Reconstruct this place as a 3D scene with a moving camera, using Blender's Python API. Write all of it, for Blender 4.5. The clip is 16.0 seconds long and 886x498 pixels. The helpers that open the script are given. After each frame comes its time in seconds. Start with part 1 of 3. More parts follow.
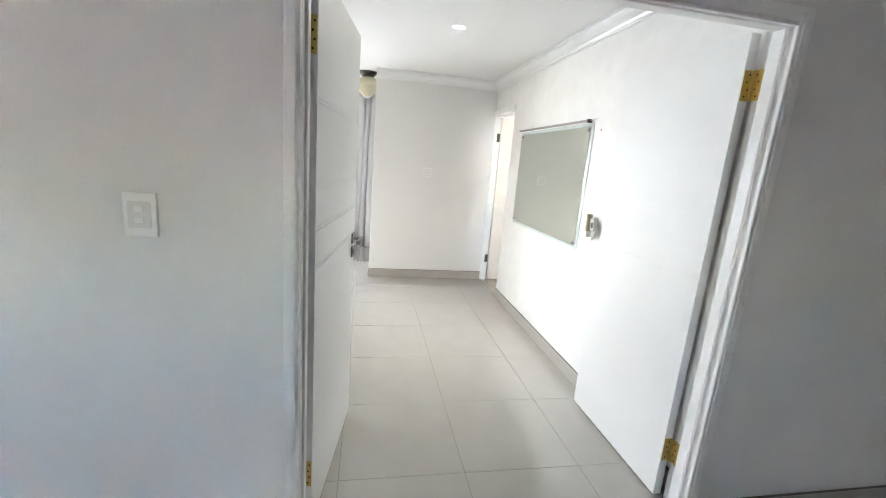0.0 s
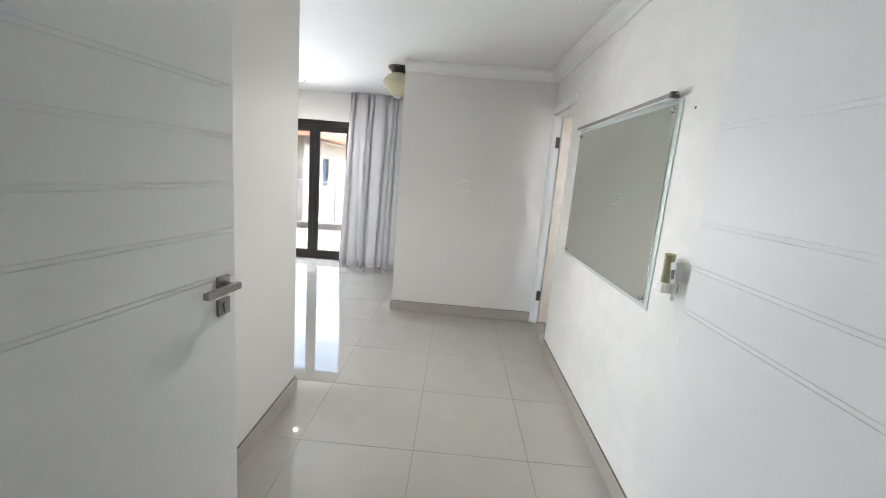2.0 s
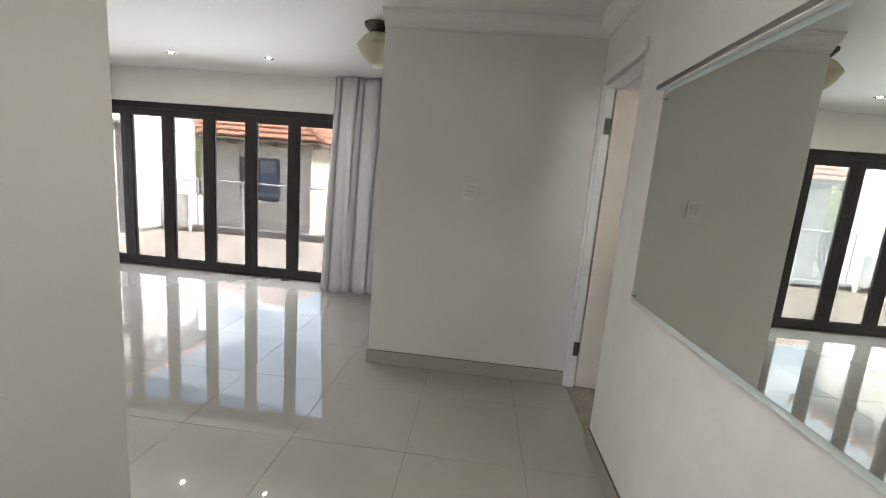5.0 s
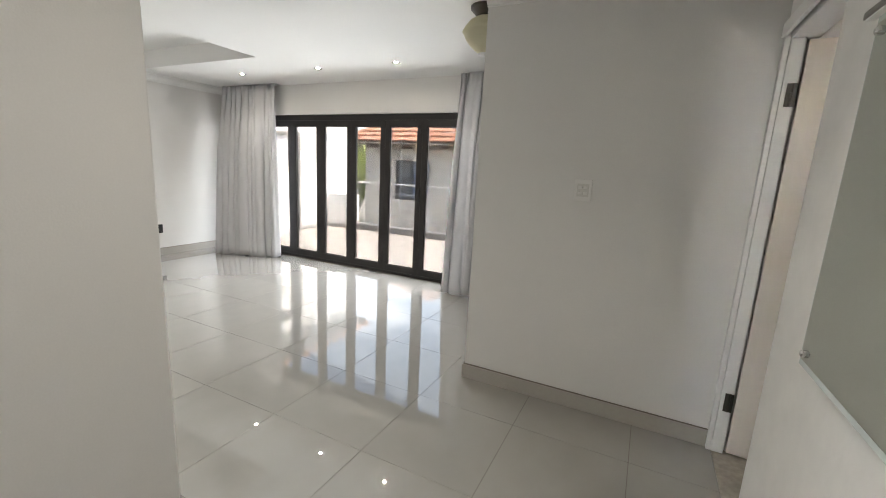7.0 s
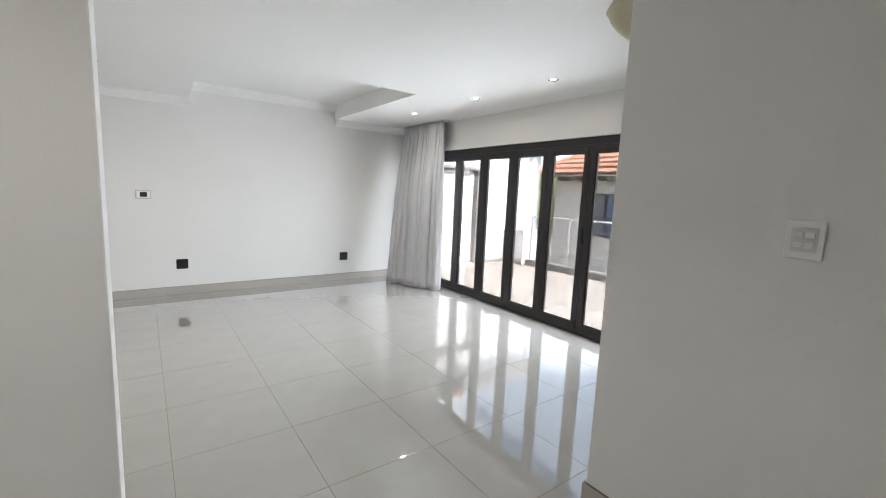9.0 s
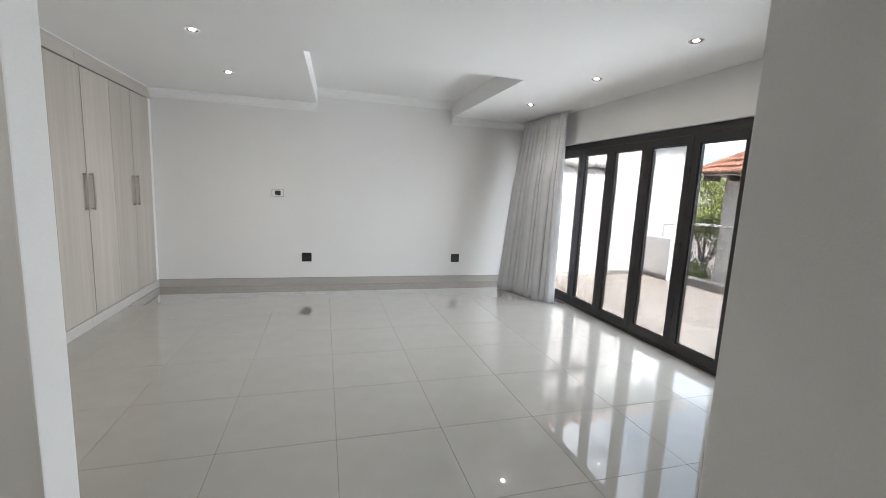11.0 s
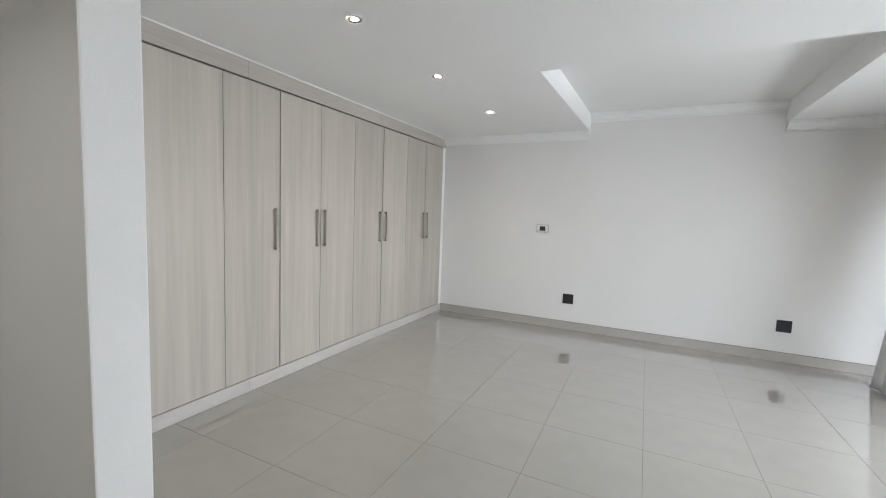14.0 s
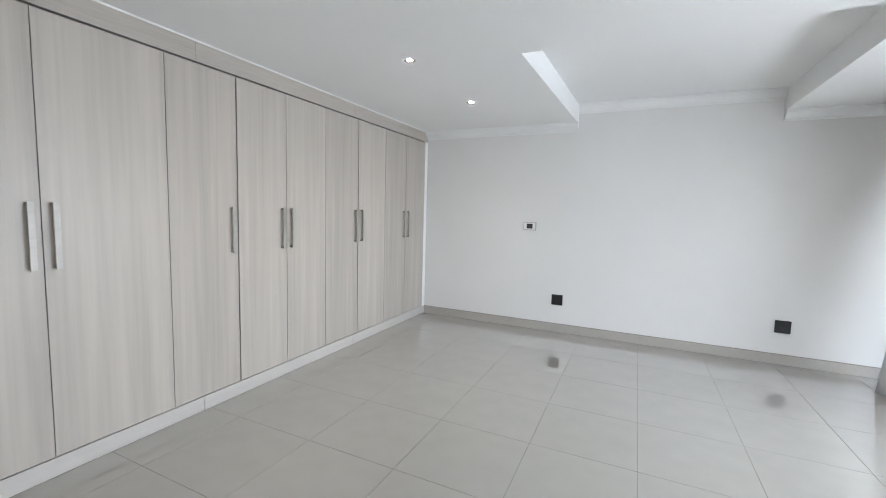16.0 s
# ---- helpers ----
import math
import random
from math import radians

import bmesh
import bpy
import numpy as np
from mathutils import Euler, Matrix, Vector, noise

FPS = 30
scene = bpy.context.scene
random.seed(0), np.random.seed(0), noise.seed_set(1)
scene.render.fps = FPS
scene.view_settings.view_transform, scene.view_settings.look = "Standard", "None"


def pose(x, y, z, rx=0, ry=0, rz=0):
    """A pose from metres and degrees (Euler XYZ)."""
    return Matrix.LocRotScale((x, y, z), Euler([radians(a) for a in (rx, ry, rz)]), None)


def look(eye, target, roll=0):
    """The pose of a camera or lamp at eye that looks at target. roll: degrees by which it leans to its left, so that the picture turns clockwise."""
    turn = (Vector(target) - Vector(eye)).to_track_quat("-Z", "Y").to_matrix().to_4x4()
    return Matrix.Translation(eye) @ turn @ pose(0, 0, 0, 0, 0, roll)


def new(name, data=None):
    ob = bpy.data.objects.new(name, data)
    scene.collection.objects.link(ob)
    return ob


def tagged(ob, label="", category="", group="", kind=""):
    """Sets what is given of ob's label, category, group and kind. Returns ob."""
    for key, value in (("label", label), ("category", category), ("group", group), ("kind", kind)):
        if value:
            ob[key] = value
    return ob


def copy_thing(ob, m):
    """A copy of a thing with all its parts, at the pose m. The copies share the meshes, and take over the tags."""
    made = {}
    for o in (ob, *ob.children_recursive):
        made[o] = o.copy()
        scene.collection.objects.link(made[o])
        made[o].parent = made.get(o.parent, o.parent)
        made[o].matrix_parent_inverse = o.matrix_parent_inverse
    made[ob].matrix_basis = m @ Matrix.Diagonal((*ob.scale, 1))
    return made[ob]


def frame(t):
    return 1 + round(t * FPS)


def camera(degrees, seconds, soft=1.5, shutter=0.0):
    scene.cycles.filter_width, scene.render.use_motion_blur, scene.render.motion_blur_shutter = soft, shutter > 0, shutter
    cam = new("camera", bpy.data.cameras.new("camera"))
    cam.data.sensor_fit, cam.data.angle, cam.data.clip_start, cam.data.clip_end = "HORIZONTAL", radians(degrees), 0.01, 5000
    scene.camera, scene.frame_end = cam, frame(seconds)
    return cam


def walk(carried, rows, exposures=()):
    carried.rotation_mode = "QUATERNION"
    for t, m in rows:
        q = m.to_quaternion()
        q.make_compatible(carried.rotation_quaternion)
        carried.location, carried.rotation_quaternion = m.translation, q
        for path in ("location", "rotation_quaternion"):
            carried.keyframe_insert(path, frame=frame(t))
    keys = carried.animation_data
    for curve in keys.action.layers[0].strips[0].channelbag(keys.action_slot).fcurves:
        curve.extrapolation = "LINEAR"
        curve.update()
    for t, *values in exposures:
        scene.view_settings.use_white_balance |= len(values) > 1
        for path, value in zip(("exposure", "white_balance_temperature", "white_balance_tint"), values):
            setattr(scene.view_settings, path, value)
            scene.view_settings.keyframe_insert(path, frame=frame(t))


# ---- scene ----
cam = camera(94.2, 16.0, soft=1.0)
PATH = [
    (0, (0.09, 0.297, 1.471), (0.462, 2.217, 1.055), 4.6),
    (0.5, (0.241, 0.544, 1.463), (0.495, 2.479, 1.023), 5.1),
    (1, (0.47, 0.777, 1.428), (0.558, 2.728, 0.998), 4.9),
    (1.5, (0.635, 1.011, 1.431), (0.626, 2.969, 1.021), 4.7),
    (2, (0.721, 1.243, 1.437), (0.679, 3.209, 1.073), 4.7),
    (2.5, (0.765, 1.388, 1.426), (0.678, 3.362, 1.118), 4.6),
    (3, (0.835, 1.537, 1.406), (0.73, 3.514, 1.119), 4.5),
    (3.5, (0.85, 1.719, 1.372), (0.731, 3.698, 1.102), 4.4),
    (3.7, (0.843, 1.821, 1.364), (0.707, 3.8, 1.107), 4.6),
    (5.8, (0.932, 2.764, 1.379), (0.748, 4.723, 1.02), 4.5),
    (6, (0.959, 2.805, 1.367), (0.726, 4.76, 1.015), 4.3),
    (6.5, (1.079, 2.839, 1.389), (0.514, 4.724, 1.036), 3.6),
    (7, (1.129, 2.885, 1.398), (0.269, 4.649, 1.017), 3.0),
    (7.5, (1.151, 3.075, 1.399), (0.064, 4.713, 1.029), 2.7),
    (8, (1.156, 3.299, 1.413), (-0.133, 4.793, 1.091), 2.8),
    (8.5, (1.173, 3.526, 1.419), (-0.304, 4.844, 1.135), 2.7),
    (9, (1.156, 3.705, 1.414), (-0.445, 4.874, 1.147), 2.5),
    (9.2, (1.121, 3.769, 1.41), (-0.516, 4.889, 1.148), 2.5),
    (11.3, (0.892, 4.354, 1.387), (-1.04, 4.786, 1.105), 2.7),
    (11.5, (0.824, 4.389, 1.394), (-1.127, 4.729, 1.115), 2.7),
    (12, (0.707, 4.472, 1.398), (-1.274, 4.542, 1.127), 2.8),
    (12.5, (0.62, 4.646, 1.397), (-1.353, 4.453, 1.138), 3.0),
    (13, (0.518, 4.759, 1.39), (-1.415, 4.304, 1.152), 2.9),
    (13.5, (0.375, 4.818, 1.401), (-1.489, 4.125, 1.191), 2.6),
    (14, (0.331, 4.888, 1.402), (-1.457, 4.01, 1.227), 2.1),
    (14.5, (0.288, 4.973, 1.417), (-1.431, 3.962, 1.265), 1.7),
    (15, (0.277, 5.007, 1.404), (-1.411, 3.943, 1.265), 1.5),
    (15.5, (0.21, 5.004, 1.403), (-1.514, 4.003, 1.244), 1.4),
    (16, (0.027, 4.876, 1.403), (-1.777, 4.031, 1.219), 1.6),
]
EXPOSURE = [(0.0, 6.87, 6600, 10), (1.0, 6.56, 6550, 10), (2.0, 6.20, 6510, 10), (3.5, 5.80, 6570, 10), (6.0, 5.17, 7180, 10),
            (7.0, 5.45, 7080, 10), (9.0, 5.42, 6630, 10), (12.5, 4.92, 6670, 10), (14.5, 5.32, 6550, 10), (16.0, 5.40, 6350, 10)]
walk(cam, [(t, look(eye, target, roll)) for t, eye, target, roll in PATH], EXPOSURE)

# ---- world, sun and large lights ----
world = bpy.data.worlds.new("sky")
scene.world = world
world.use_nodes = True
wn, wl = world.node_tree.nodes, world.node_tree.links
wn.clear()
w_out = wn.new("ShaderNodeOutputWorld")
w_bg = wn.new("ShaderNodeBackground")
w_sky = wn.new("ShaderNodeTexSky")
w_sky.sky_type, w_sky.sun_disc = "NISHITA", False
SUN = Vector((1.0, 0.03, 1.0)).normalized()
w_sky.sun_elevation = math.asin(SUN.z)
w_sky.sun_rotation = math.atan2(SUN.x, SUN.y)
w_co = wn.new("ShaderNodeTexCoord")
w_map = wn.new("ShaderNodeMapping")
w_map.inputs["Scale"].default_value = (1.0, 1.0, 2.2)
w_cloud = wn.new("ShaderNodeTexNoise")
w_cloud.inputs["Scale"].default_value, w_cloud.inputs["Detail"].default_value = 3.2, 7
w_ramp = wn.new("ShaderNodeValToRGB")
w_ramp.color_ramp.elements[0].position, w_ramp.color_ramp.elements[1].position = 0.47, 0.73
w_mix = wn.new("ShaderNodeMixRGB")
w_mix.inputs["Color2"].default_value = (12.5, 12.9, 13.8, 1)
wl.new(w_co.outputs["Generated"], w_map.inputs["Vector"])
wl.new(w_map.outputs["Vector"], w_cloud.inputs["Vector"])
wl.new(w_cloud.outputs["Fac"], w_ramp.inputs["Fac"])
wl.new(w_ramp.outputs["Color"], w_mix.inputs["Fac"])
wl.new(w_sky.outputs["Color"], w_mix.inputs["Color1"])
wl.new(w_mix.outputs["Color"], w_bg.inputs["Color"])
wl.new(w_bg.outputs["Background"], w_out.inputs["Surface"])
w_bg.inputs["Strength"].default_value = 0.15

sun_data = bpy.data.lights.new("sun", "SUN")
LAMP_WATTS = 0.07      # each ceiling downlight
sun_data.energy, sun_data.angle, sun_data.color = 4.4, radians(0.5), (1.0, 0.95, 0.88)
sun = new("sun", sun_data)
sun.matrix_world = look(tuple(SUN * 30), (0, 0, 0))

# the sky's light in the opening of the glazed wall, coming down into the room
sky_data = bpy.data.lights.new("window_skylight", "AREA")
sky_data.shape, sky_data.size, sky_data.size_y = "RECTANGLE", 3.8, 1.9
sky_data.energy, sky_data.color = 9.2, (0.835, 0.915, 1.0)
skylight = new("window_skylight", sky_data)
skylight.matrix_world = look((-2.30, 8.25, 1.16), (-2.66, 6.23, 0.22))

# ---- materials ----
def mat(name, color, rough=0.5, metal=0.0, var=0.05, scale=3.0, fine=60.0, bump=0.02, stretch=(1, 1, 1), spec=0.5, coat=0.0, piece=0.0):
    """A painted or plain surface: two scales of tone variation and a fine relief."""
    m = bpy.data.materials.new(name)
    m.use_nodes = True
    n, l = m.node_tree.nodes, m.node_tree.links
    b = n["Principled BSDF"]
    b.inputs["Roughness"].default_value, b.inputs["Metallic"].default_value = rough, metal
    b.inputs["Specular IOR Level"].default_value, b.inputs["Coat Weight"].default_value = spec, coat
    b.inputs["Coat Roughness"].default_value = 0.03
    co = n.new("ShaderNodeTexCoord")
    mp = n.new("ShaderNodeMapping")
    mp.inputs["Scale"].default_value = stretch
    l.new(co.outputs["Object"], mp.inputs["Vector"])
    big, small = n.new("ShaderNodeTexNoise"), n.new("ShaderNodeTexNoise")
    big.inputs["Scale"].default_value, big.inputs["Detail"].default_value = scale, 4
    small.inputs["Scale"].default_value, small.inputs["Detail"].default_value = fine, 3
    for t in (big, small):
        l.new(mp.outputs["Vector"], t.inputs["Vector"])
    add = n.new("ShaderNodeMath")
    add.operation = "ADD"
    l.new(big.outputs["Fac"], add.inputs[0])
    l.new(small.outputs["Fac"], add.inputs[1])
    fac = add
    if piece:
        info, mul = n.new("ShaderNodeObjectInfo"), n.new("ShaderNodeMath")
        mul.operation = "MULTIPLY_ADD"
        mul.inputs[1].default_value = piece
        l.new(info.outputs["Random"], mul.inputs[0])
        l.new(add.outputs[0], mul.inputs[2])
        fac = mul
    rng = n.new("ShaderNodeMapRange")
    rng.inputs["From Min"].default_value, rng.inputs["From Max"].default_value = 0.6, 1.4 + piece
    rng.inputs["To Min"].default_value, rng.inputs["To Max"].default_value = 1 - var, 1 + var
    l.new(fac.outputs[0], rng.inputs["Value"])
    mx = n.new("ShaderNodeVectorMath")
    mx.operation = "SCALE"
    mx.inputs[0].default_value = color
    l.new(rng.outputs["Result"], mx.inputs["Scale"])
    l.new(mx.outputs["Vector"], b.inputs["Base Color"])
    if bump:
        bp = n.new("ShaderNodeBump")
        bp.inputs["Strength"].default_value, bp.inputs["Distance"].default_value = bump, 0.01
        l.new(small.outputs["Fac"], bp.inputs["Height"])
        l.new(bp.outputs["Normal"], b.inputs["Normal"])
    return m


def glow(name, color, strength):
    m = bpy.data.materials.new(name)
    m.use_nodes = True
    b = m.node_tree.nodes["Principled BSDF"]
    b.inputs["Base Color"].default_value = (0.8, 0.8, 0.8, 1)
    b.inputs["Emission Color"].default_value = (*color, 1)
    b.inputs["Emission Strength"].default_value = strength
    return m


def cloth(name, color, through_part):
    m = mat(name, color, 0.9, var=0.06, scale=6, fine=400, bump=0.15, spec=0.15)
    n, l = m.node_tree.nodes, m.node_tree.links
    out, b = n["Material Output"], n["Principled BSDF"]
    tr, mx = n.new("ShaderNodeBsdfTranslucent"), n.new("ShaderNodeMixShader")
    tr.inputs["Color"].default_value = (*color, 1)
    mx.inputs["Fac"].default_value = through_part
    l.new(b.outputs[0], mx.inputs[1])
    l.new(tr.outputs[0], mx.inputs[2])
    l.new(mx.outputs[0], out.inputs["Surface"])
    return m


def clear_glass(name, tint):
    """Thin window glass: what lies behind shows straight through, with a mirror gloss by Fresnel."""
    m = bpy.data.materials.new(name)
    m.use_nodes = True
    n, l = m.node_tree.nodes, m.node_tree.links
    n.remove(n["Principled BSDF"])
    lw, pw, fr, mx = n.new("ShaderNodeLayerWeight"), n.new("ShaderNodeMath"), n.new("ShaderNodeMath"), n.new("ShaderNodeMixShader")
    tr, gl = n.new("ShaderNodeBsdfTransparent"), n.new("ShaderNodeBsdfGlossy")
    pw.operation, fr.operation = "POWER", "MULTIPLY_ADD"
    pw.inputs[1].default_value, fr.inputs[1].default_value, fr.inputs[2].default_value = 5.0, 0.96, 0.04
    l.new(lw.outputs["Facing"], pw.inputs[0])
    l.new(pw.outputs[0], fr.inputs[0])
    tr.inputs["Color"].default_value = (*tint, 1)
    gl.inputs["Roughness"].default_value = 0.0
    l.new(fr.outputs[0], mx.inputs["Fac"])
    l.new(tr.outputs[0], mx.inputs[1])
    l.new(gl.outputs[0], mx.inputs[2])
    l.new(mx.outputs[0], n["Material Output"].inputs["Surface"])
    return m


PAINT = mat("wall_paint", (0.775, 0.762, 0.745), 0.55, var=0.03, scale=1.2, fine=180, bump=0.05, spec=0.3)
PLASTER = mat("patched_wall_paint", (0.84, 0.83, 0.81), 0.62, var=0.05, scale=4.0, fine=11, bump=0.26, spec=0.35)
CEILING = mat("ceiling_paint", (0.86, 0.86, 0.85), 0.7, var=0.02, scale=1.0, fine=120, bump=0.03, spec=0.2)
TRIM = mat("white_gloss_paint", (0.86, 0.86, 0.85), 0.28, var=0.03, scale=4, fine=90, bump=0.03)
DOOR = mat("white_door_paint", (0.82, 0.82, 0.81), 0.50, var=0.03, scale=3, fine=110, bump=0.03)
CREAM = mat("cream_door_paint", (0.78, 0.71, 0.63), 0.35, var=0.03, scale=3, fine=110, bump=0.03)
TILE = mat("polished_porcelain", (0.34, 0.323, 0.30), 0.012, var=0.05, scale=1.6, fine=7, bump=0, coat=1.0, piece=0.12)
TILE.node_tree.nodes["Principled BSDF"].inputs["Coat Roughness"].default_value = 0.004
TILE.node_tree.nodes["Principled BSDF"].inputs["Coat IOR"].default_value = 1.75
GROUT = mat("grout", (0.15, 0.125, 0.105), 0.85, var=0.12, scale=20, fine=200, bump=0.1)
SKIRT = mat("skirting_tile", (0.43, 0.40, 0.365), 0.14, var=0.05, scale=3, fine=40, bump=0.01)
STONE = mat("bathroom_tile", (0.33, 0.29, 0.24), 0.3, var=0.35, scale=6, fine=30, bump=0.05)
WOOD = mat("laminate", (0.475, 0.433, 0.388), 0.38, var=0.20, scale=0.9, fine=3.2, bump=0.03, stretch=(9, 9, 0.30), piece=0.25)
FASCIA = mat("fascia_laminate", (0.475, 0.433, 0.388), 0.38, var=0.16, scale=2.0, fine=13, bump=0.03, stretch=(0.5, 9, 9), piece=0.2)
PLINTH = mat("pale_laminate", (0.54, 0.51, 0.48), 0.4, var=0.06, scale=3, fine=30, bump=0.02, stretch=(0.5, 6, 6))
CARCASS = mat("carcass_board", (0.05, 0.045, 0.04), 0.7, var=0.1)
ALU = mat("dark_aluminium", (0.013, 0.0105, 0.010), 0.32, var=0.12, scale=4, fine=150, bump=0.03)
STEEL = mat("brushed_steel", (0.50, 0.48, 0.45), 0.32, 1.0, var=0.08, scale=6, fine=220, bump=0.02, stretch=(1, 1, 8))
DARKSTEEL = mat("dark_steel", (0.10, 0.09, 0.08), 0.4, 0.8, var=0.1, fine=150)
BRASS = mat("brass", (0.62, 0.46, 0.16), 0.3, 1.0, var=0.15, scale=20, fine=150, bump=0.04)
CHROME = mat("chrome", (0.7, 0.7, 0.7), 0.12, 1.0, var=0.03)
MIRROR = mat("mirror_silver", (0.78, 0.82, 0.77), 0.0, 1.0, var=0.004, bump=0)
BORDER = mat("frosted_glass_border", (0.74, 0.82, 0.80), 0.12, var=0.02, scale=4, bump=0, coat=0.6)
PLASTIC = mat("white_plastic", (0.84, 0.83, 0.81), 0.3, var=0.02, scale=10, fine=200, bump=0.01)
# the white plastic again, with shade put into its colour
SHADEDPLASTIC = mat("shaded_plastic", (0.72, 0.71, 0.68), 0.35, var=0.02, scale=10, fine=200, bump=0.01)
NICKEL = mat("satin_nickel", (0.30, 0.285, 0.265), 0.34, 1.0, var=0.08, scale=6, fine=200, bump=0.02)
IVORY = mat("ivory_plastic", (0.44, 0.40, 0.26), 0.35, var=0.06, scale=14, fine=120, bump=0.02)
BLACK = mat("black_plastic", (0.012, 0.012, 0.013), 0.3, var=0.1, scale=12, fine=150, bump=0.02)
CASE = mat("pale_grey_case", (0.52, 0.52, 0.51), 0.4, var=0.05, scale=10, fine=120, bump=0.01)
SCREEN = mat("dark_display", (0.03, 0.03, 0.028), 0.1, var=0.05, bump=0)
FABRIC = cloth("curtain_fabric", (0.69, 0.685, 0.70), 0.15)
SHADE = cloth("cream_shade", (0.80, 0.76, 0.58), 0.35)
# dark tint added to hold back the bright outdoors at the room's exposure
PANE = clear_glass("view_dimming_glass", (0.20, 0.204, 0.207))
BULB = glow("lit_bulb", (1.0, 0.93, 0.82), 14.0)
WHITEWALL = mat("white_render", (0.68, 0.67, 0.66), 0.85, var=0.04, scale=1.5, fine=40, bump=0.02)
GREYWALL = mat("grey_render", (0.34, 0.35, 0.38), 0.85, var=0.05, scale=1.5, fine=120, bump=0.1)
BEIGE = mat("beige_render", (0.56, 0.50, 0.42), 0.85, var=0.05, scale=1.2, fine=20, bump=0.0)
TERRACE = mat("terrace_paving", (0.37, 0.325, 0.29), 0.7, var=0.10, scale=2.5, fine=60, bump=0.08, piece=0.3)
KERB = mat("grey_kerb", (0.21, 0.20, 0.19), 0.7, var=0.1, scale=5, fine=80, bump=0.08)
GALV = mat("painted_rail", (0.62, 0.62, 0.61), 0.4, 0.3, var=0.05, scale=8, fine=100)
CLAY = mat("clay_roof_tile", (0.45, 0.215, 0.135), 0.7, var=0.30, scale=3.0, fine=18, bump=0.1)
RAFTER = mat("dark_timber", (0.07, 0.05, 0.04), 0.7, var=0.2, scale=8, fine=60, bump=0.1)
DARKGLASS = mat("blue_window_glass", (0.05, 0.08, 0.14), 0.05, var=0.1, scale=2, bump=0, coat=0.5)
BLIND = mat("blind_slat", (0.16, 0.16, 0.155), 0.5, var=0.05)
SOIL = mat("ground_paving", (0.26, 0.22, 0.19), 0.85, var=0.2, scale=0.6, fine=12, bump=0.1)
BARK = mat("bark", (0.16, 0.12, 0.09), 0.9, var=0.3, scale=10, fine=60, bump=0.3)
LEAF = mat("leaf", (0.25, 0.29, 0.08), 0.55, var=0.5, scale=2.0, fine=12, bump=0.02)


# ---- mesh helpers ----
def part(name, bm, material, parent=None, label=""):
    """Links a bmesh as one mesh object, under a thing or a part where one is given."""
    me = bpy.data.meshes.new(name)
    bmesh.ops.recalc_face_normals(bm, faces=bm.faces)
    bm.to_mesh(me)
    bm.free()
    me.materials.append(material)
    ob = new(name, me)
    ob.parent = parent
    if label:
        tagged(ob, label)
    return ob


def box(bm, x0, x1, y0, y1, z0, z1, bevel=0.0, m=None):
    vs = [bm.verts.new((x, y, z)) for z in (z0, z1) for y in (y0, y1) for x in (x0, x1)]
    fs = [bm.faces.new([vs[i] for i in q]) for q in ((0, 2, 3, 1), (4, 5, 7, 6), (0, 1, 5, 4), (2, 6, 7, 3), (0, 4, 6, 2), (1, 3, 7, 5))]
    if bevel:
        es = {e for f in fs for e in f.edges}
        r = bmesh.ops.bevel(bm, geom=list(es), offset=bevel, segments=2, profile=0.6, affect="EDGES")
        vs = list({v for f in r["faces"] for v in f.verts} | {v for v in vs if v.is_valid})
    if m is not None:
        bmesh.ops.transform(bm, matrix=m, verts=vs)
    return bm


def prism(bm, plan, z0, z1):
    """An upright body over a plan of (x, y) corners."""
    low, top = [bm.verts.new((x, y, z0)) for x, y in plan], [bm.verts.new((x, y, z1)) for x, y in plan]
    bm.faces.new(low[::-1])
    bm.faces.new(top)
    for i in range(len(plan)):
        j = (i + 1) % len(plan)
        bm.faces.new((low[i], low[j], top[j], top[i]))
    return bm


def boxes(*dims, bevel=0.0):
    bm = bmesh.new()
    for d in dims:
        box(bm, *d, bevel=bevel)
    return bm


def lathe(bm, profile, steps=28, m=None):
    """A body of revolution round z from (radius, height) pairs."""
    rings = []
    for r, z in profile:
        rings.append([bm.verts.new((r * math.cos(2 * math.pi * i / steps), r * math.sin(2 * math.pi * i / steps), z)) for i in range(steps)] if r > 1e-5 else [bm.verts.new((0, 0, z))])
    for a, b in zip(rings, rings[1:]):
        for i in range(steps):
            j = (i + 1) % steps
            q = [a[i % len(a)], a[j % len(a)], b[j % len(b)], b[i % len(b)]]
            q = list(dict.fromkeys(q))
            if len(q) > 2:
                bm.faces.new(q)
    if m is not None:
        bmesh.ops.transform(bm, matrix=m, verts=[v for ring in rings for v in ring])
    return bm


def rod(bm, p, q, r, steps=10):
    p, q = Vector(p), Vector(q)
    m = Matrix.Translation(p) @ (q - p).to_track_quat("Z", "Y").to_matrix().to_4x4()
    L = (q - p).length
    return lathe(bm, [(0, 0), (r, 0), (r, L), (0, L)], steps, m)


def smooth(ob):
    for p in ob.data.polygons:
        p.use_smooth = True
    return ob


def thing(name, m, label, category, group="", kind=""):
    e = new(name)
    e.empty_display_size = 0.1
    e.matrix_basis = m
    return tagged(e, label, category, group, kind)


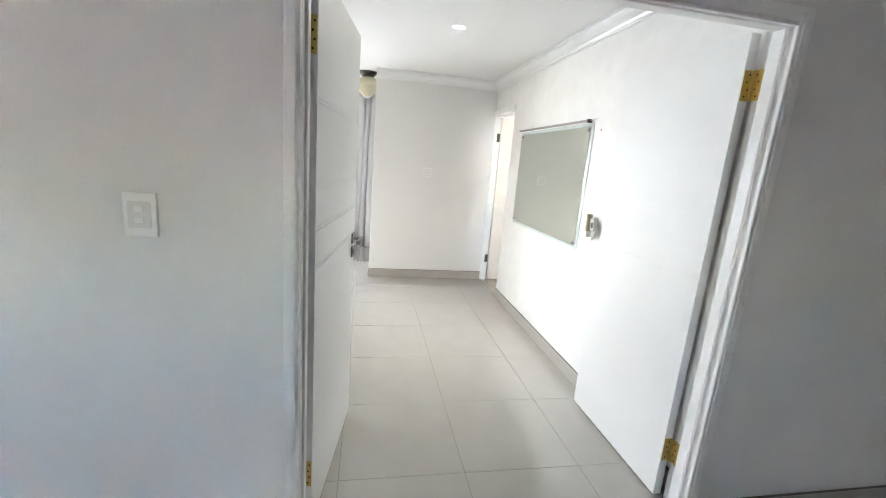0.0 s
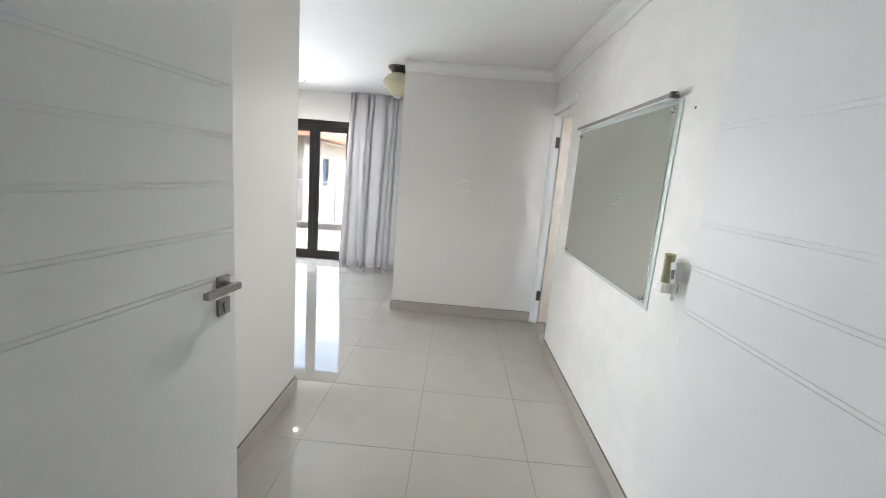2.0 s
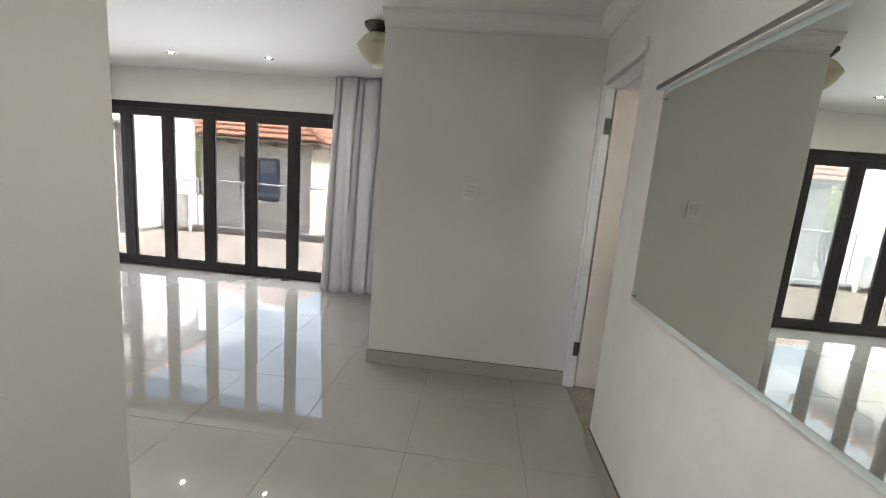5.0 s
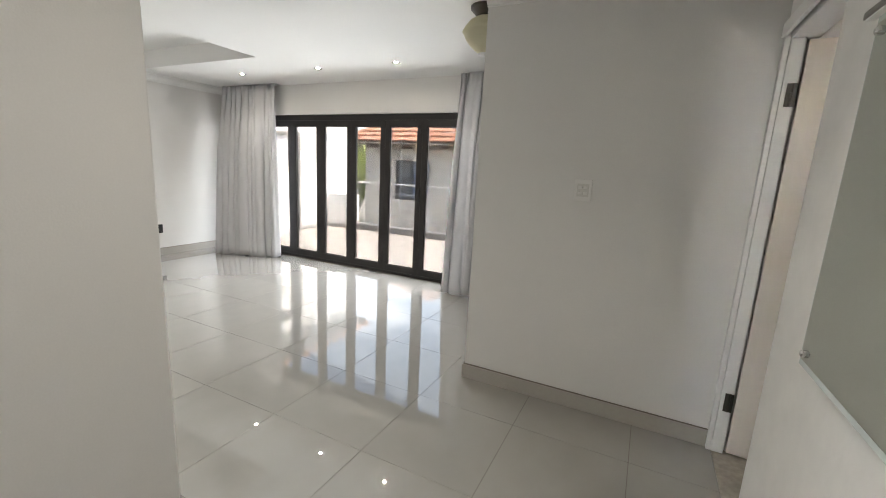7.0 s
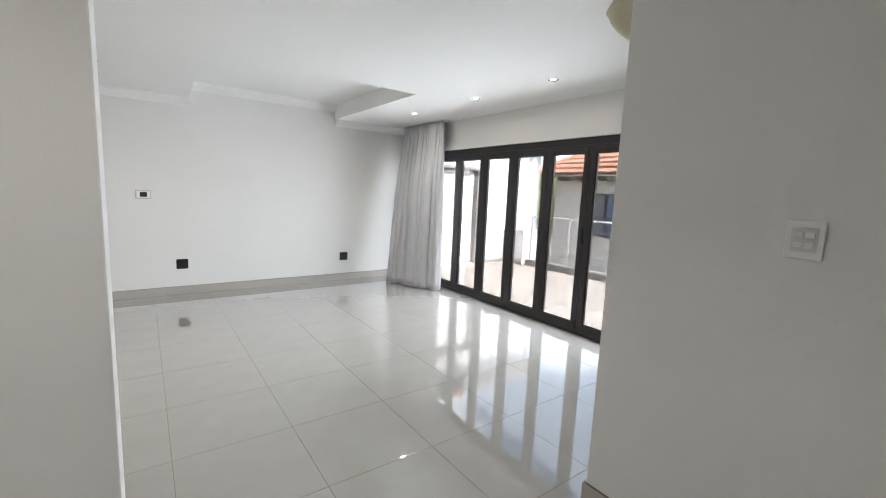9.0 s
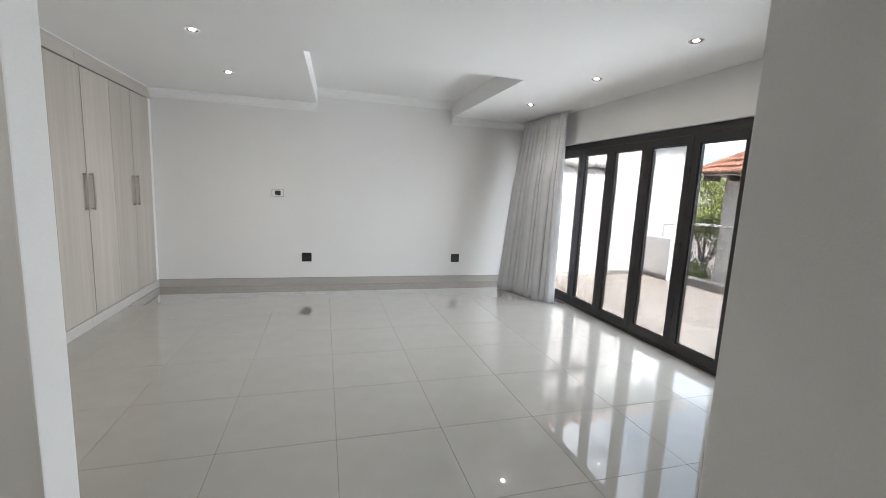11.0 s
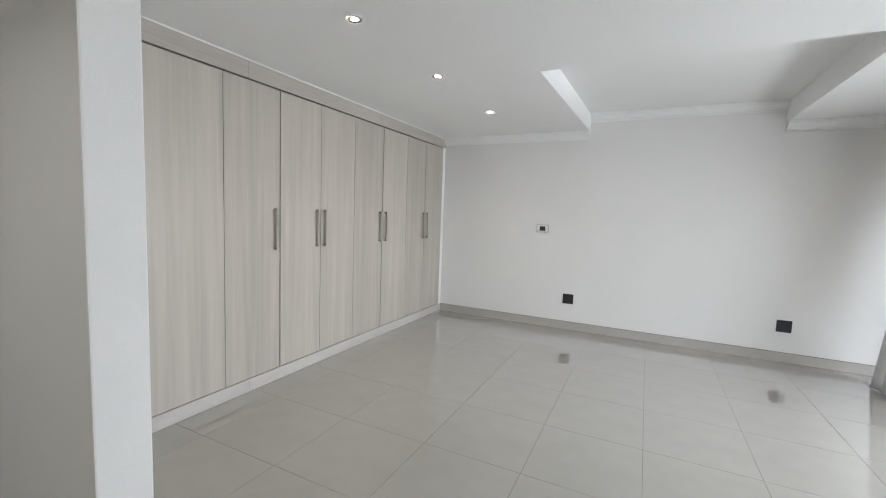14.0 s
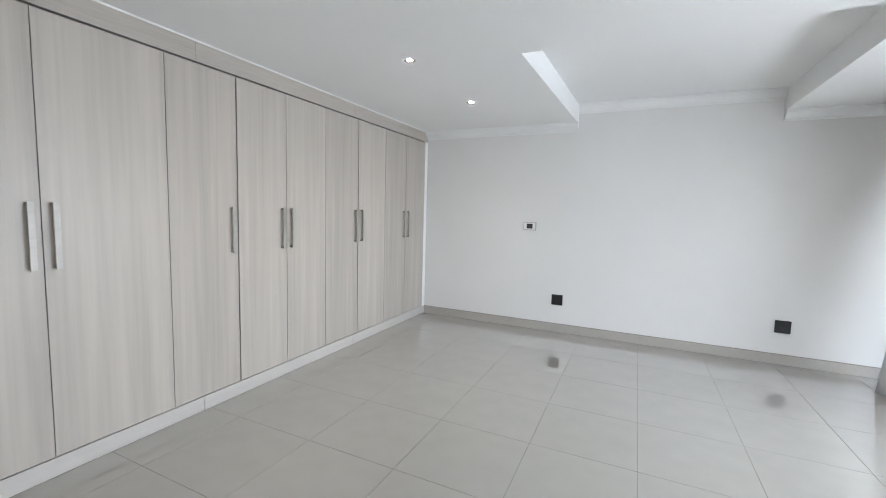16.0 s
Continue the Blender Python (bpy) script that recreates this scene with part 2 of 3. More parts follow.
def sweep(bm, profile, p0, p1, n, cut0=0, cut1=0):
    """A moulding: (depth, height) profile along p0-p1, standing out towards n; a cut of 1 shortens the end as a mitre of an inner corner."""
    p0, p1, n = Vector(p0), Vector(p1), Vector(n)
    d = (p1 - p0).normalized()
    ends = []
    for p, c in ((p0, cut0), (p1, -cut1)):
        ends.append([bm.verts.new(p + n * a + d * (a * c) + Vector((0, 0, h))) for a, h in profile])
    k = len(profile)
    for i in range(k):
        bm.faces.new((ends[0][i], ends[0][(i + 1) % k], ends[1][(i + 1) % k], ends[1][i]))
    bm.faces.new(ends[0])
    bm.faces.new(list(reversed(ends[1])))
    return bm


def structure(name, bm, material, label):
    return tagged(part(name, bm, material), label, kind="structure")


# ---- the large structure ----
H = 2.43            # lower ceiling
TRAY = 2.63         # raised tray
WX, EX = -4.94, 0.62    # bedroom, west and east faces
GY = 7.30           # bedroom side of the glazed wall

structure("wall_front", boxes((-5.10, -0.1355, 1.60, 1.74, 0, H), (1.5655, 4.0, 1.60, 1.74, 0, H), (-0.1355, 1.5655, 1.60, 1.74, 2.0755, H)), PAINT, "smooth grey-white painted wall with a double door opening")
structure("wall_passage_west", boxes((-0.345, -0.20, 1.74, 3.62, 0, H), bevel=0.006), PAINT, "smooth off-white painted partition wall ending in a free edge")
structure("wall_passage_east", boxes((1.585, 1.72, 1.74, 4.635, 0, H), (1.585, 1.72, 4.635, 5.335, 2.085, H)), PLASTER, "white painted wall with patchy plaster marks beside the mirror")
structure("wall_nib", boxes((0.145, 3.0, 5.335, 5.445, 0, H), bevel=0.006), PAINT, "smooth off-white painted wall with a light switch")
structure("wall_west", boxes((-5.10, WX, 1.74, GY + 0.15, 0, TRAY + 0.02)), PAINT, "smooth white painted bedroom wall with thermostat and sockets")
structure("wall_north", boxes((WX, 0.62, GY, GY + 0.15, 2.035, H), (WX, -4.63, GY, GY + 0.15, 0, 2.035), (-0.32, 0.62, GY, GY + 0.15, 0, 2.035)), PAINT, "white painted wall above the folding glass doors")
structure("wall_east", boxes((EX, EX + 0.12, 5.445, GY + 0.15, 0, H)), PAINT, "plain white painted bedroom wall")
TX, TS, TSW, TN = -2.68, 4.13, 4.21, 6.065    # tray: east edge, south edge at its two ends, north edge
bm = boxes((-5.10, TX, TN, 7.45, H, TRAY), (TX, 1.72, 1.74, 5.335, H, TRAY), (TX, 0.74, 5.335, 7.45, H, TRAY), (-5.10, 1.72, 1.74, 7.45, TRAY, TRAY + 0.12))
prism(bm, [(-5.10, 1.74), (TX, 1.74), (TX, TS), (-5.10, TSW)], H, TRAY)
structure("ceiling", bm, CEILING, "white plasterboard ceiling with a raised rectangular tray")

# bathroom behind the side door, and the landing where the walk begins: plain closing rooms, each with an unseen opening
# added to let daylight in
structure("wall_bathroom", boxes((2.9, 3.0, 3.3, 5.335, 0, H), (1.72, 2.22, 3.2, 3.3, 0, H), (2.54, 3.0, 3.2, 3.3, 0, H), (2.22, 2.54, 3.2, 3.3, 0, 1.45), (2.22, 2.54, 3.2, 3.3, 1.80, H)), PAINT, "plain painted bathroom wall with an unseen opening added for daylight")
structure("floor_bathroom", boxes((1.601, 3.0, 3.2, 5.45, -0.1, -0.0005)), STONE, "brown mottled stone-look bathroom floor tile")
structure("ceiling_bathroom", boxes((1.72, 3.0, 3.2, 5.445, H, H + 0.1)), CEILING, "plain white bathroom ceiling")
# opening behind the camera is invented; its size sets the landing's brightness
structure("wall_landing", boxes((-2.4, -2.2, -2.4, 1.60, 0, H), (3.9, 4.0, -2.4, 1.60, 0, H), (-2.2, -1.85, -2.4, -2.2, 0, H), (-1.35, 3.9, -2.4, -2.2, 0, H),
                                 (-1.85, -1.35, -2.4, -2.2, 0, 1.18), (-1.85, -1.35, -2.4, -2.2, 1.59, H)), PAINT, "plain painted landing walls with an unseen opening added for daylight")
structure("ceiling_landing", boxes((-2.4, 4.0, -2.4, 1.60, H, H + 0.1)), CEILING, "plain white landing ceiling")
structure("floor_landing", boxes((-2.4, 4.0, -2.4, 1.56, -0.1, 0.0), (1.601, 4.0, 1.56, 1.74, -0.1, -0.0005)), SKIRT, "plain pale landing floor")

CORNICE = [(0, 0), (0.088, 0), (0.088, -0.010), (0.076, -0.016), (0.072, -0.030), (0.058, -0.046), (0.040, -0.060), (0.026, -0.068), (0.020, -0.080), (0.010, -0.084), (0.010, -0.094), (0, -0.094)]


def cornice(p0, p1, n, c0=0, c1=0):
    return structure("cornice", sweep(bmesh.new(), CORNICE, p0, p1, n, c0, c1), TRIM, "white moulded ceiling cornice")


cornice((1.585, 1.74, H), (1.585, 5.335, H), (-1, 0, 0), 0, 1)
cornice((1.585, 5.335, H), (0.145, 5.335, H), (0, -1, 0), 1, 0)
cornice((WX, TSW - 0.004, H), (WX, 2.29, H), (1, 0, 0))
cornice((WX, 7.30, H), (WX, TN, H), (1, 0, 0))
cornice((WX, TN, TRAY), (WX, TSW, TRAY), (1, 0, 0))

BASE = [(0, 0), (0.012, 0), (0.012, 0.092), (0.009, 0.097), (0, 0.097)]


def baseboard(p0, p1, n, c0=0, c1=0):
    """A tiled skirting, one grey-beige tile after another along a wall."""
    ob = structure("baseboard", sweep(bmesh.new(), BASE, p0, p1, n, c0, c1), SKIRT, "grey-beige porcelain skirting tile along the wall foot")
    part("joint", sweep(bmesh.new(), [(0, 0.0972), (0.0105, 0.0972), (0.0105, 0.0998), (0, 0.0998)], p0, p1, n, c0, c1), GROUT, ob, "thin dark joint on the tile's upper edge")
    return ob


baseboard((WX, GY, 0), (WX, 2.29, 0), (1, 0, 0))
baseboard((1.60, 5.335, 0), (0.145, 5.335, 0), (0, -1, 0), 0, -1)
baseboard((0.145, 5.335, 0), (0.145, 5.445, 0), (-1, 0, 0), -1, 0)
baseboard((-0.20, 1.74, 0), (-0.20, 3.62, 0), (1, 0, 0), 0, -1)
baseboard((-0.20, 3.62, 0), (-0.345, 3.62, 0), (0, 1, 0), -1, 0)
baseboard((1.585, 4.635, 0), (1.585, 1.74, 0), (-1, 0, 0))
baseboard((1.54, 1.60, 0), (3.9, 1.60, 0), (0, -1, 0))
baseboard((-2.2, 1.60, 0), (-0.156, 1.60, 0), (0, -1, 0))

# door frame of the double doors
bm = boxes((-0.135, -0.104, 1.596, 1.732, 0, 2.04), (1.520, 1.565, 1.596, 1.732, 0, 2.04), (-0.135, 1.565, 1.596, 1.732, 2.04, 2.075),
           (-0.1038, -0.094, 1.640, 1.690, 0, 2.02), (1.506, 1.5198, 1.640, 1.690, 0, 2.02), (-0.1038, 1.5198, 1.640, 1.690, 2.0202, 2.0398), bevel=0.003)
for x0, x1 in ((-0.154, -0.106), (1.490, 1.538)):
    box(bm, x0, x1, 1.578, 1.5955, 0, 2.055, bevel=0.005)
    box(bm, x0 + 0.010, x1 - 0.012, 1.570, 1.577, 0, 2.045, bevel=0.003)
box(bm, -0.106, 1.490, 1.578, 1.5955, 2.007, 2.055, bevel=0.005)
box(bm, -0.096, 1.480, 1.570, 1.577, 2.019, 2.043, bevel=0.003)
structure("trim_double_door", bm, TRIM, "white gloss painted door frame and architrave")

# door frame of the bathroom
bm = boxes((1.598, 1.652, 5.300, 5.332, 0, 2.04), (1.598, 1.70, 4.637, 4.660, 0, 2.04), (1.598, 1.70, 4.637, 5.332, 2.04, 2.082), bevel=0.003)
box(bm, 1.575, 1.597, 5.300, 5.3345, 0, 2.09, bevel=0.004)
box(bm, 1.566, 1.583, 4.600, 5.332, 2.05, 2.11, bevel=0.004)
structure("trim_bathroom_door", bm, TRIM, "white painted door frame of the bathroom")


def hinge(parent, m, material, leaf_w=0.03, h=0.10):
    bm = bmesh.new()
    box(bm, -leaf_w, leaf_w, -0.0015, 0.0015, -h / 2, h / 2, m=m)
    hg = part("hinge", bm, material, parent, "dark steel butt hinge")
    bm = bmesh.new()
    for k in range(5):
        lathe(bm, [(0, -h / 2 + k * h / 5), (0.006, -h / 2 + k * h / 5 + 0.0005), (0.006, -h / 2 + (k + 1) * h / 5 - 0.0005), (0, -h / 2 + (k + 1) * h / 5)], 10, m)
    part("knuckle", bm, material, hg)
    bm = bmesh.new()
    for sx in (-1, 1):
        for k in range(4):
            lathe(bm, [(0, -0.003), (0.004, -0.003), (0.004, 0)], 8, m @ pose(sx * leaf_w * (0.45 + 0.25 * (k % 2)), 0, h * (k - 1.5) / 4.4, 90))
    part("screw", bm, RAFTER, hg, "dark countersunk screw heads")
    return hg


def panelled_leaf(name, m, width, height, faces, label):
    """A flush door leaf whose faces carry five double grooves."""
    d = thing(name, m, label, "door", kind="structure")
    bm = bmesh.new()
    box(bm, 0.003, 0.037, 0, width, 0.008, height)
    grooves = []
    for z in (1.07, 1.21, 1.35, 1.49, 1.63):
        grooves += [(z - 0.0085, z - 0.0045), (z + 0.0045, z + 0.0085)]
    edges = [0.008] + [v for g in grooves for v in g] + [height]
    for z0, z1 in zip(edges[::2], edges[1::2]):
        for f in faces:
            x0, x1 = (0.037, 0.040) if f > 0 else (0.0, 0.003)
            box(bm, x0, x1, 0, width, z0, z1)
    part("leaf", bm, DOOR, d)
    return d


# left leaf: its grooved face looks into the passage
d1 = panelled_leaf("door_1", pose(-0.118, 1.738, 0, 0, 0, -8.0), 0.785, 2.03, (1, -1), "open white painted door leaf with double grooves and steel lever")


def butt_hinge(parent, x0, x1, z, jamb_x=None):
    """A brass hinge on a door leaf's edge, its knuckle at the corner, and a second plate on the jamb where that shows."""
    hg = part("hinge", boxes((x0, x1, -0.0026, -0.0003, z - 0.056, z + 0.056)), BRASS, parent, "brass butt hinge")
    kx = x1 if jamb_x else x0
    bm = bmesh.new()
    for k in range(5):
        lathe(bm, [(0, k * 0.0224), (0.0055, k * 0.0224 + 0.0006), (0.0055, k * 0.0224 + 0.0218), (0, k * 0.0224 + 0.0224)], 10, pose(kx, -0.007, z - 0.056))
    part("knuckle", bm, BRASS, hg)
    if jamb_x:
        part("jamb_plate", boxes((jamb_x - 0.0022, jamb_x - 0.0002, -0.046, -0.009, z - 0.056, z + 0.056)), BRASS, hg)
    for k in range(4):
        bm = bmesh.new()
        lathe(bm, [(0, 0), (0.0042, 0), (0.0036, 0.0008), (0, 0.0003)], 8, pose(x0 + (x1 - x0) * (0.42 + 0.24 * (k % 2)), -0.0027, z - 0.040 + k * 0.0265, 90))
        if jamb_x:
            lathe(bm, [(0, 0), (0.0042, 0), (0.0036, 0.0008), (0, 0.0003)], 8, pose(jamb_x - 0.0023, -0.032 + 0.010 * (k % 2), z - 0.040 + k * 0.0265, 0, -90))
        part("screw", bm, RAFTER, hg, "dark countersunk screw head")
    return hg


for z in (0.245, 1.822):
    butt_hinge(d1, 0.015, 0.038, z)


def lever(parent, x, y, z, out=1, to=-1):
    bm = boxes((x, x + out * 0.009, y - 0.026, y + 0.026, z - 0.026, z + 0.026))
    h = part("door_handle", bm, NICKEL, parent, "brushed steel lever handle")
    bm = bmesh.new()
    rod(bm, (x, y, z), (x + out * 0.05, y, z), 0.009, 12)
    box(bm, min(x + out * 0.042, x + out * 0.060), max(x + out * 0.042, x + out * 0.060), min(y - to * 0.012, y + to * 0.13), max(y - to * 0.012, y + to * 0.13), z - 0.010, z + 0.010, bevel=0.002)
    part("lever", bm, NICKEL, h)
    e = part("escutcheon", boxes((x, x + out * 0.008, y - 0.026, y + 0.026, z - 0.098, z - 0.046)), NICKEL, parent, "square steel key plate")
    bm = bmesh.new()
    lathe(bm, [(0, 0), (0.009, 0), (0.009, 0.013), (0, 0.013)], 14, pose(x, y, z - 0.066, 0, 90 * out, 0))
    box(bm, min(x, x + out * 0.013), max(x, x + out * 0.013), y - 0.005, y + 0.005, z - 0.088, z - 0.066)
    part("lock_cylinder", bm, NICKEL, e, "dull nickel lock cylinder")


lever(d1, 0.040, 0.725, 1.045)

d2 = panelled_leaf("door_2", pose(1.478, 1.748, 0), 0.785, 2.03, (1, -1), "open white painted door leaf with double grooves against the wall")
for z in (0.25, 1.843):
    butt_hinge(d2, 0.004, 0.038, z, 0.042)

d3 = thing("door_3", pose(1.660, 5.300, 0, 0, 0, -93), "cream painted bathroom door standing open", "door", kind="structure")
part("leaf", boxes((-0.040, 0, 0.004, 0.66, 0.012, 2.03), bevel=0.002), CREAM, d3)
for z in (0.29, 1.80):
    hinge(d3, d3.matrix_basis.inverted() @ pose(1.634, 5.2975, z), DARKSTEEL, 0.019, 0.10)

# ---- folding glass doors ----
FX0, FX1, LEAFW = -4.62, -0.324, 0.537
fold = thing("folding_door", pose(0, GY + 0.03, 0), "closed dark aluminium folding glass doors to the terrace", "folding door", kind="structure")
bm = boxes((FX0, FX1, 0.012, 0.09, 1.9605, 2.034), (FX0, FX1, 0.012, 0.09, 0.001, 0.0395), (FX0 + 0.045, FX1 - 0.045, 0.0705, 0.088, 1.93, 1.9604), (FX0 + 0.045, FX1 - 0.045, 0.0705, 0.088, 0.0396, 0.07), (FX0, FX0 + 0.0448, 0.012, 0.09, 0.0396, 1.9604), (FX1 - 0.0448, FX1, 0.012, 0.09, 0.0396, 1.9604), bevel=0.001)
part("frame", bm, ALU, fold)
for k in range(8):
    x0, x1 = FX0 + k * LEAFW + (0.045 if k == 0 else 0.0008), FX0 + (k + 1) * LEAFW - (0.045 if k == 7 else 0.0008)
    S = 0.066
    bm = boxes((x0, x0 + S, 0.015, 0.07, 0.04, 1.96), (x1 - S, x1, 0.015, 0.07, 0.04, 1.96), (x0 + S, x1 - S, 0.015, 0.07, 1.885, 1.96), (x0 + S, x1 - S, 0.015, 0.07, 0.04, 0.115), bevel=0.0012)
    leaf = part("leaf", bm, ALU, fold)
    bm = bmesh.new()
    for a, b, c, d in ((x0 + S, x0 + S + 0.012, 0.115, 1.885), (x1 - S - 0.012, x1 - S, 0.115, 1.885), (x0 + S + 0.012, x1 - S - 0.012, 1.873, 1.885), (x0 + S + 0.012, x1 - S - 0.012, 0.115, 0.127)):
        box(bm, a, b, 0.026, 0.036, c, d)
    part("glazing_bead", bm, ALU, leaf)
    pane = part("pane", boxes((x0 + S - 0.004, x1 - S + 0.004, 0.040, 0.046, 0.111, 1.889)), PANE, leaf, "glass pane with a dark tint added to dim the view outside")
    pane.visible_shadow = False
    if k in (1, 5):        # flush pulls and shoot bolts on the inner face
        xx = x1 - 0.03 if k == 5 else x0 + 0.03
        part("pull_handle", boxes((xx - 0.014, xx + 0.014, 0.000, 0.014, 0.96, 1.14), bevel=0.004), BLACK, leaf, "black flush pull handle")
        bm = boxes((xx - 0.008, xx + 0.008, 0.004, 0.014, 1.80, 1.92), (xx - 0.008, xx + 0.008, 0.004, 0.014, 0.06, 0.14), bevel=0.002)
        part("bolt", bm, BLACK, leaf)
    if k == 3:             # lever on the terrace side
        bm = bmesh.new()
        box(bm, x1 - 0.065, x1 - 0.035, 0.071, 0.08, 0.88, 1.03)
        rod(bm, (x1 - 0.05, 0.07, 0.965), (x1 - 0.05, 0.125, 0.965), 0.008)
        box(bm, x1 - 0.235, x1 - 0.040, 0.113, 0.129, 0.957, 0.973, bevel=0.003)
        part("lever", bm, DARKSTEEL, leaf, "dark steel lever handle")
    for z in (0.35, 1.0, 1.65):
        if 0 < k:
            bm = bmesh.new()
            rod(bm, (x0 - 0.003, 0.008, z - 0.035), (x0 - 0.003, 0.008, z + 0.035), 0.007, 8)
            part("hinge", bm, ALU, leaf)


def curtain(name, top0, top1, bot0, bot1, folds, depth, seed, label):
    """Cloth in uneven pleats between a straight top line and a freer bottom line."""
    rnd = random.Random(seed)
    ph = [rnd.uniform(-1.3, 1.3) for _ in range(folds + 2)]
    amp = [rnd.uniform(0.55, 1.35) for _ in range(folds + 2)]
    nu, nv = folds * 18, 26
    bm = bmesh.new()
    grid = []
    for j in range(nv + 1):
        v = j / nv
        row = []
        a, b = Vector(top0).lerp(Vector(bot0), v), Vector(top1).lerp(Vector(bot1), v)
        side = Vector((b.y - a.y, a.x - b.x, 0)).normalized()
        for i in range(nu + 1):
            u = i / nu
            k = u * folds
            i0 = int(k)
            f = k - i0
            p = ph[i0] * (1 - f) + ph[i0 + 1] * f
            am = amp[i0] * (1 - f) + amp[i0 + 1] * f
            w = 2 * math.pi * (k + 0.35 * p + 0.10 * math.sin(2.6 * v + 2.0 * p))
            swing = 0.45 + 0.55 * min(1, v * 2.6)
            gather = 0.016 * math.sin(2.7 * w + p) * max(0, 1 - v * 9)      # pinched heading
            off = depth * am * swing * (0.75 * (2 * abs(math.sin(w / 2)) - 1) + 0.4 * math.sin(w + 0.8 * p) + 0.14 * math.sin(2 * w + 1.3 * p + v)) + gather
            along = 0.42 * depth * am * swing * math.sin(2 * w + 0.5 * p)
            q = a.lerp(b, u) + side * off + (b - a).normalized() * along
            q.z += 0.006 * math.sin(w * 0.5 + p) * v
            row.append(bm.verts.new(q))
        grid.append(row)
    for j in range(nv):
        for i in range(nu):
            bm.faces.new((grid[j][i], grid[j][i + 1], grid[j + 1][i + 1], grid[j + 1][i]))
    e = thing(name, pose(0, 0, 0), label, "curtain", "curtains beside the glass doors")
    cl = smooth(part("cloth", bm, FABRIC, e))
    so = cl.modifiers.new("thickness", "SOLIDIFY")
    so.thickness = 0.004
    # gathered heading tape and its hooks
    bm = bmesh.new()
    ctop = Vector(top0).lerp(Vector(top1), 0.5)
    box(bm, min(top0[0], top1[0]), max(top0[0], top1[0]), ctop.y + 0.045, ctop.y + 0.075, H - 0.022, H)
    part("track", bm, TRIM, e, "white ceiling curtain track")
    return e


curtain("curtain", (-4.66, 7.13, H - 0.02), (-3.64, 7.16, H - 0.02), (-4.52, 6.83, 0.009), (-3.62, 7.15, 0.009), 10, 0.088, 3, "grey-white pleated curtain gathered at the wall, hem kicked out")
curtain("curtain", (-0.84, 7.14, H - 0.02), (0.22, 7.16, H - 0.02), (-0.88, 7.01, 0.009), (0.20, 7.10, 0.009), 9, 0.060, 8, "grey-white pleated curtain hanging straight to the floor")

# ---- wardrobes ----
WY = 2.29


def wardrobe(x0, x1, seams, handles, label):
    """One built-in unit: carcass, doors and bar handles; x0 is its eastern end."""
    w = thing("wardrobe", pose((x0 + x1) / 2, WY - 0.27, 0), label, "wardrobe", "built-in wardrobes along one wall")
    cx = (x0 + x1) / 2
    bm = boxes((x1 - cx, x1 - cx + 0.016, -0.26, 0.247, 0.10, 2.298), (x0 - cx - 0.016, x0 - cx, -0.26, 0.247, 0.10, 2.298),
               (x1 - cx + 0.016, x0 - cx - 0.016, -0.26, -0.25, 0.10, 2.298), (x1 - cx + 0.016, x0 - cx - 0.016, -0.25, 0.247, 0.10, 0.116), (x1 - cx + 0.016, x0 - cx - 0.016, -0.25, 0.247, 2.282, 2.298))
    part("carcass", bm, CARCASS, w)
    ends = [x0] + seams + [x1]
    for a, b in zip(ends, ends[1:]):
        ga, gb = (0.0050 if a in (-2.022, -3.425) else 0.0020), (0.0050 if b in (-2.022, -3.425) else 0.0020)
        bm = boxes((b - cx + gb, a - cx - ga, 0.250, 0.270, 0.108, 2.290), bevel=0.0012)
        dr = part("door", bm, WOOD, w)
        for hx in handles:
            if b < hx < a:
                bm = boxes((hx - cx - 0.013, hx - cx + 0.013, 0.292, 0.303, 1.066, 1.392), bevel=0.002)
                hd = part("handle", bm, STEEL, dr, "brushed steel bar handle")
                for z in (1.070, 1.374):
                    part("standoff", boxes((hx - cx - 0.011, hx - cx + 0.011, 0.270, 0.293, z, z + 0.014)), STEEL, hd)
    return w


LBL = "tall greige wood-grain wardrobe unit with steel bar handles"
wardrobe(-0.350, -1.540, [-0.943], [-0.895, -0.990], LBL)
wardrobe(-1.540, -2.022, [], [-1.972], "narrow greige wood-grain wardrobe unit with one door")
wardrobe(-2.022, -2.940, [-2.475], [-2.425, -2.520], LBL)
wardrobe(-2.940, -3.920, [-3.425], [-3.372, -3.475], LBL)
wardrobe(-3.920, -4.862, [-4.378], [-4.326, -4.426], LBL)
pl = thing("wardrobe_plinth", pose(-2.64, 2.25, 0), "pale laminate plinth boards under the wardrobes", "plinth")
fa = thing("wardrobe_fascia", pose(-2.64, 2.276, H), "greige wood-grain fascia boards above the wardrobes", "fascia")
for a, b in ((-2.295, -0.719), (-0.717, 0.901), (0.903, 2.290)):
    part("board", boxes((a, b, -0.03, 0.034, 0.002, 0.099), bevel=0.001), PLINTH, pl)
    part("board", boxes((a, b, -0.014, 0.015, -0.128, -0.004), bevel=0.001), FASCIA, fa)
tagged(part("wardrobe_filler", boxes((-4.935, -4.866, 2.262, 2.288, 0.101, 2.300)), TRIM), "white filler strip between wardrobe and wall", "filler strip")
tagged(part("ceiling_bead", sweep(bmesh.new(), [(0, 0), (0.007, 0), (0.005, -0.006), (0, -0.009)], (-4.935, 2.292, H), (-0.345, 2.292, H), (0, 1, 0)), CEILING), "thin white bead along the ceiling above the wardrobes", kind="structure")

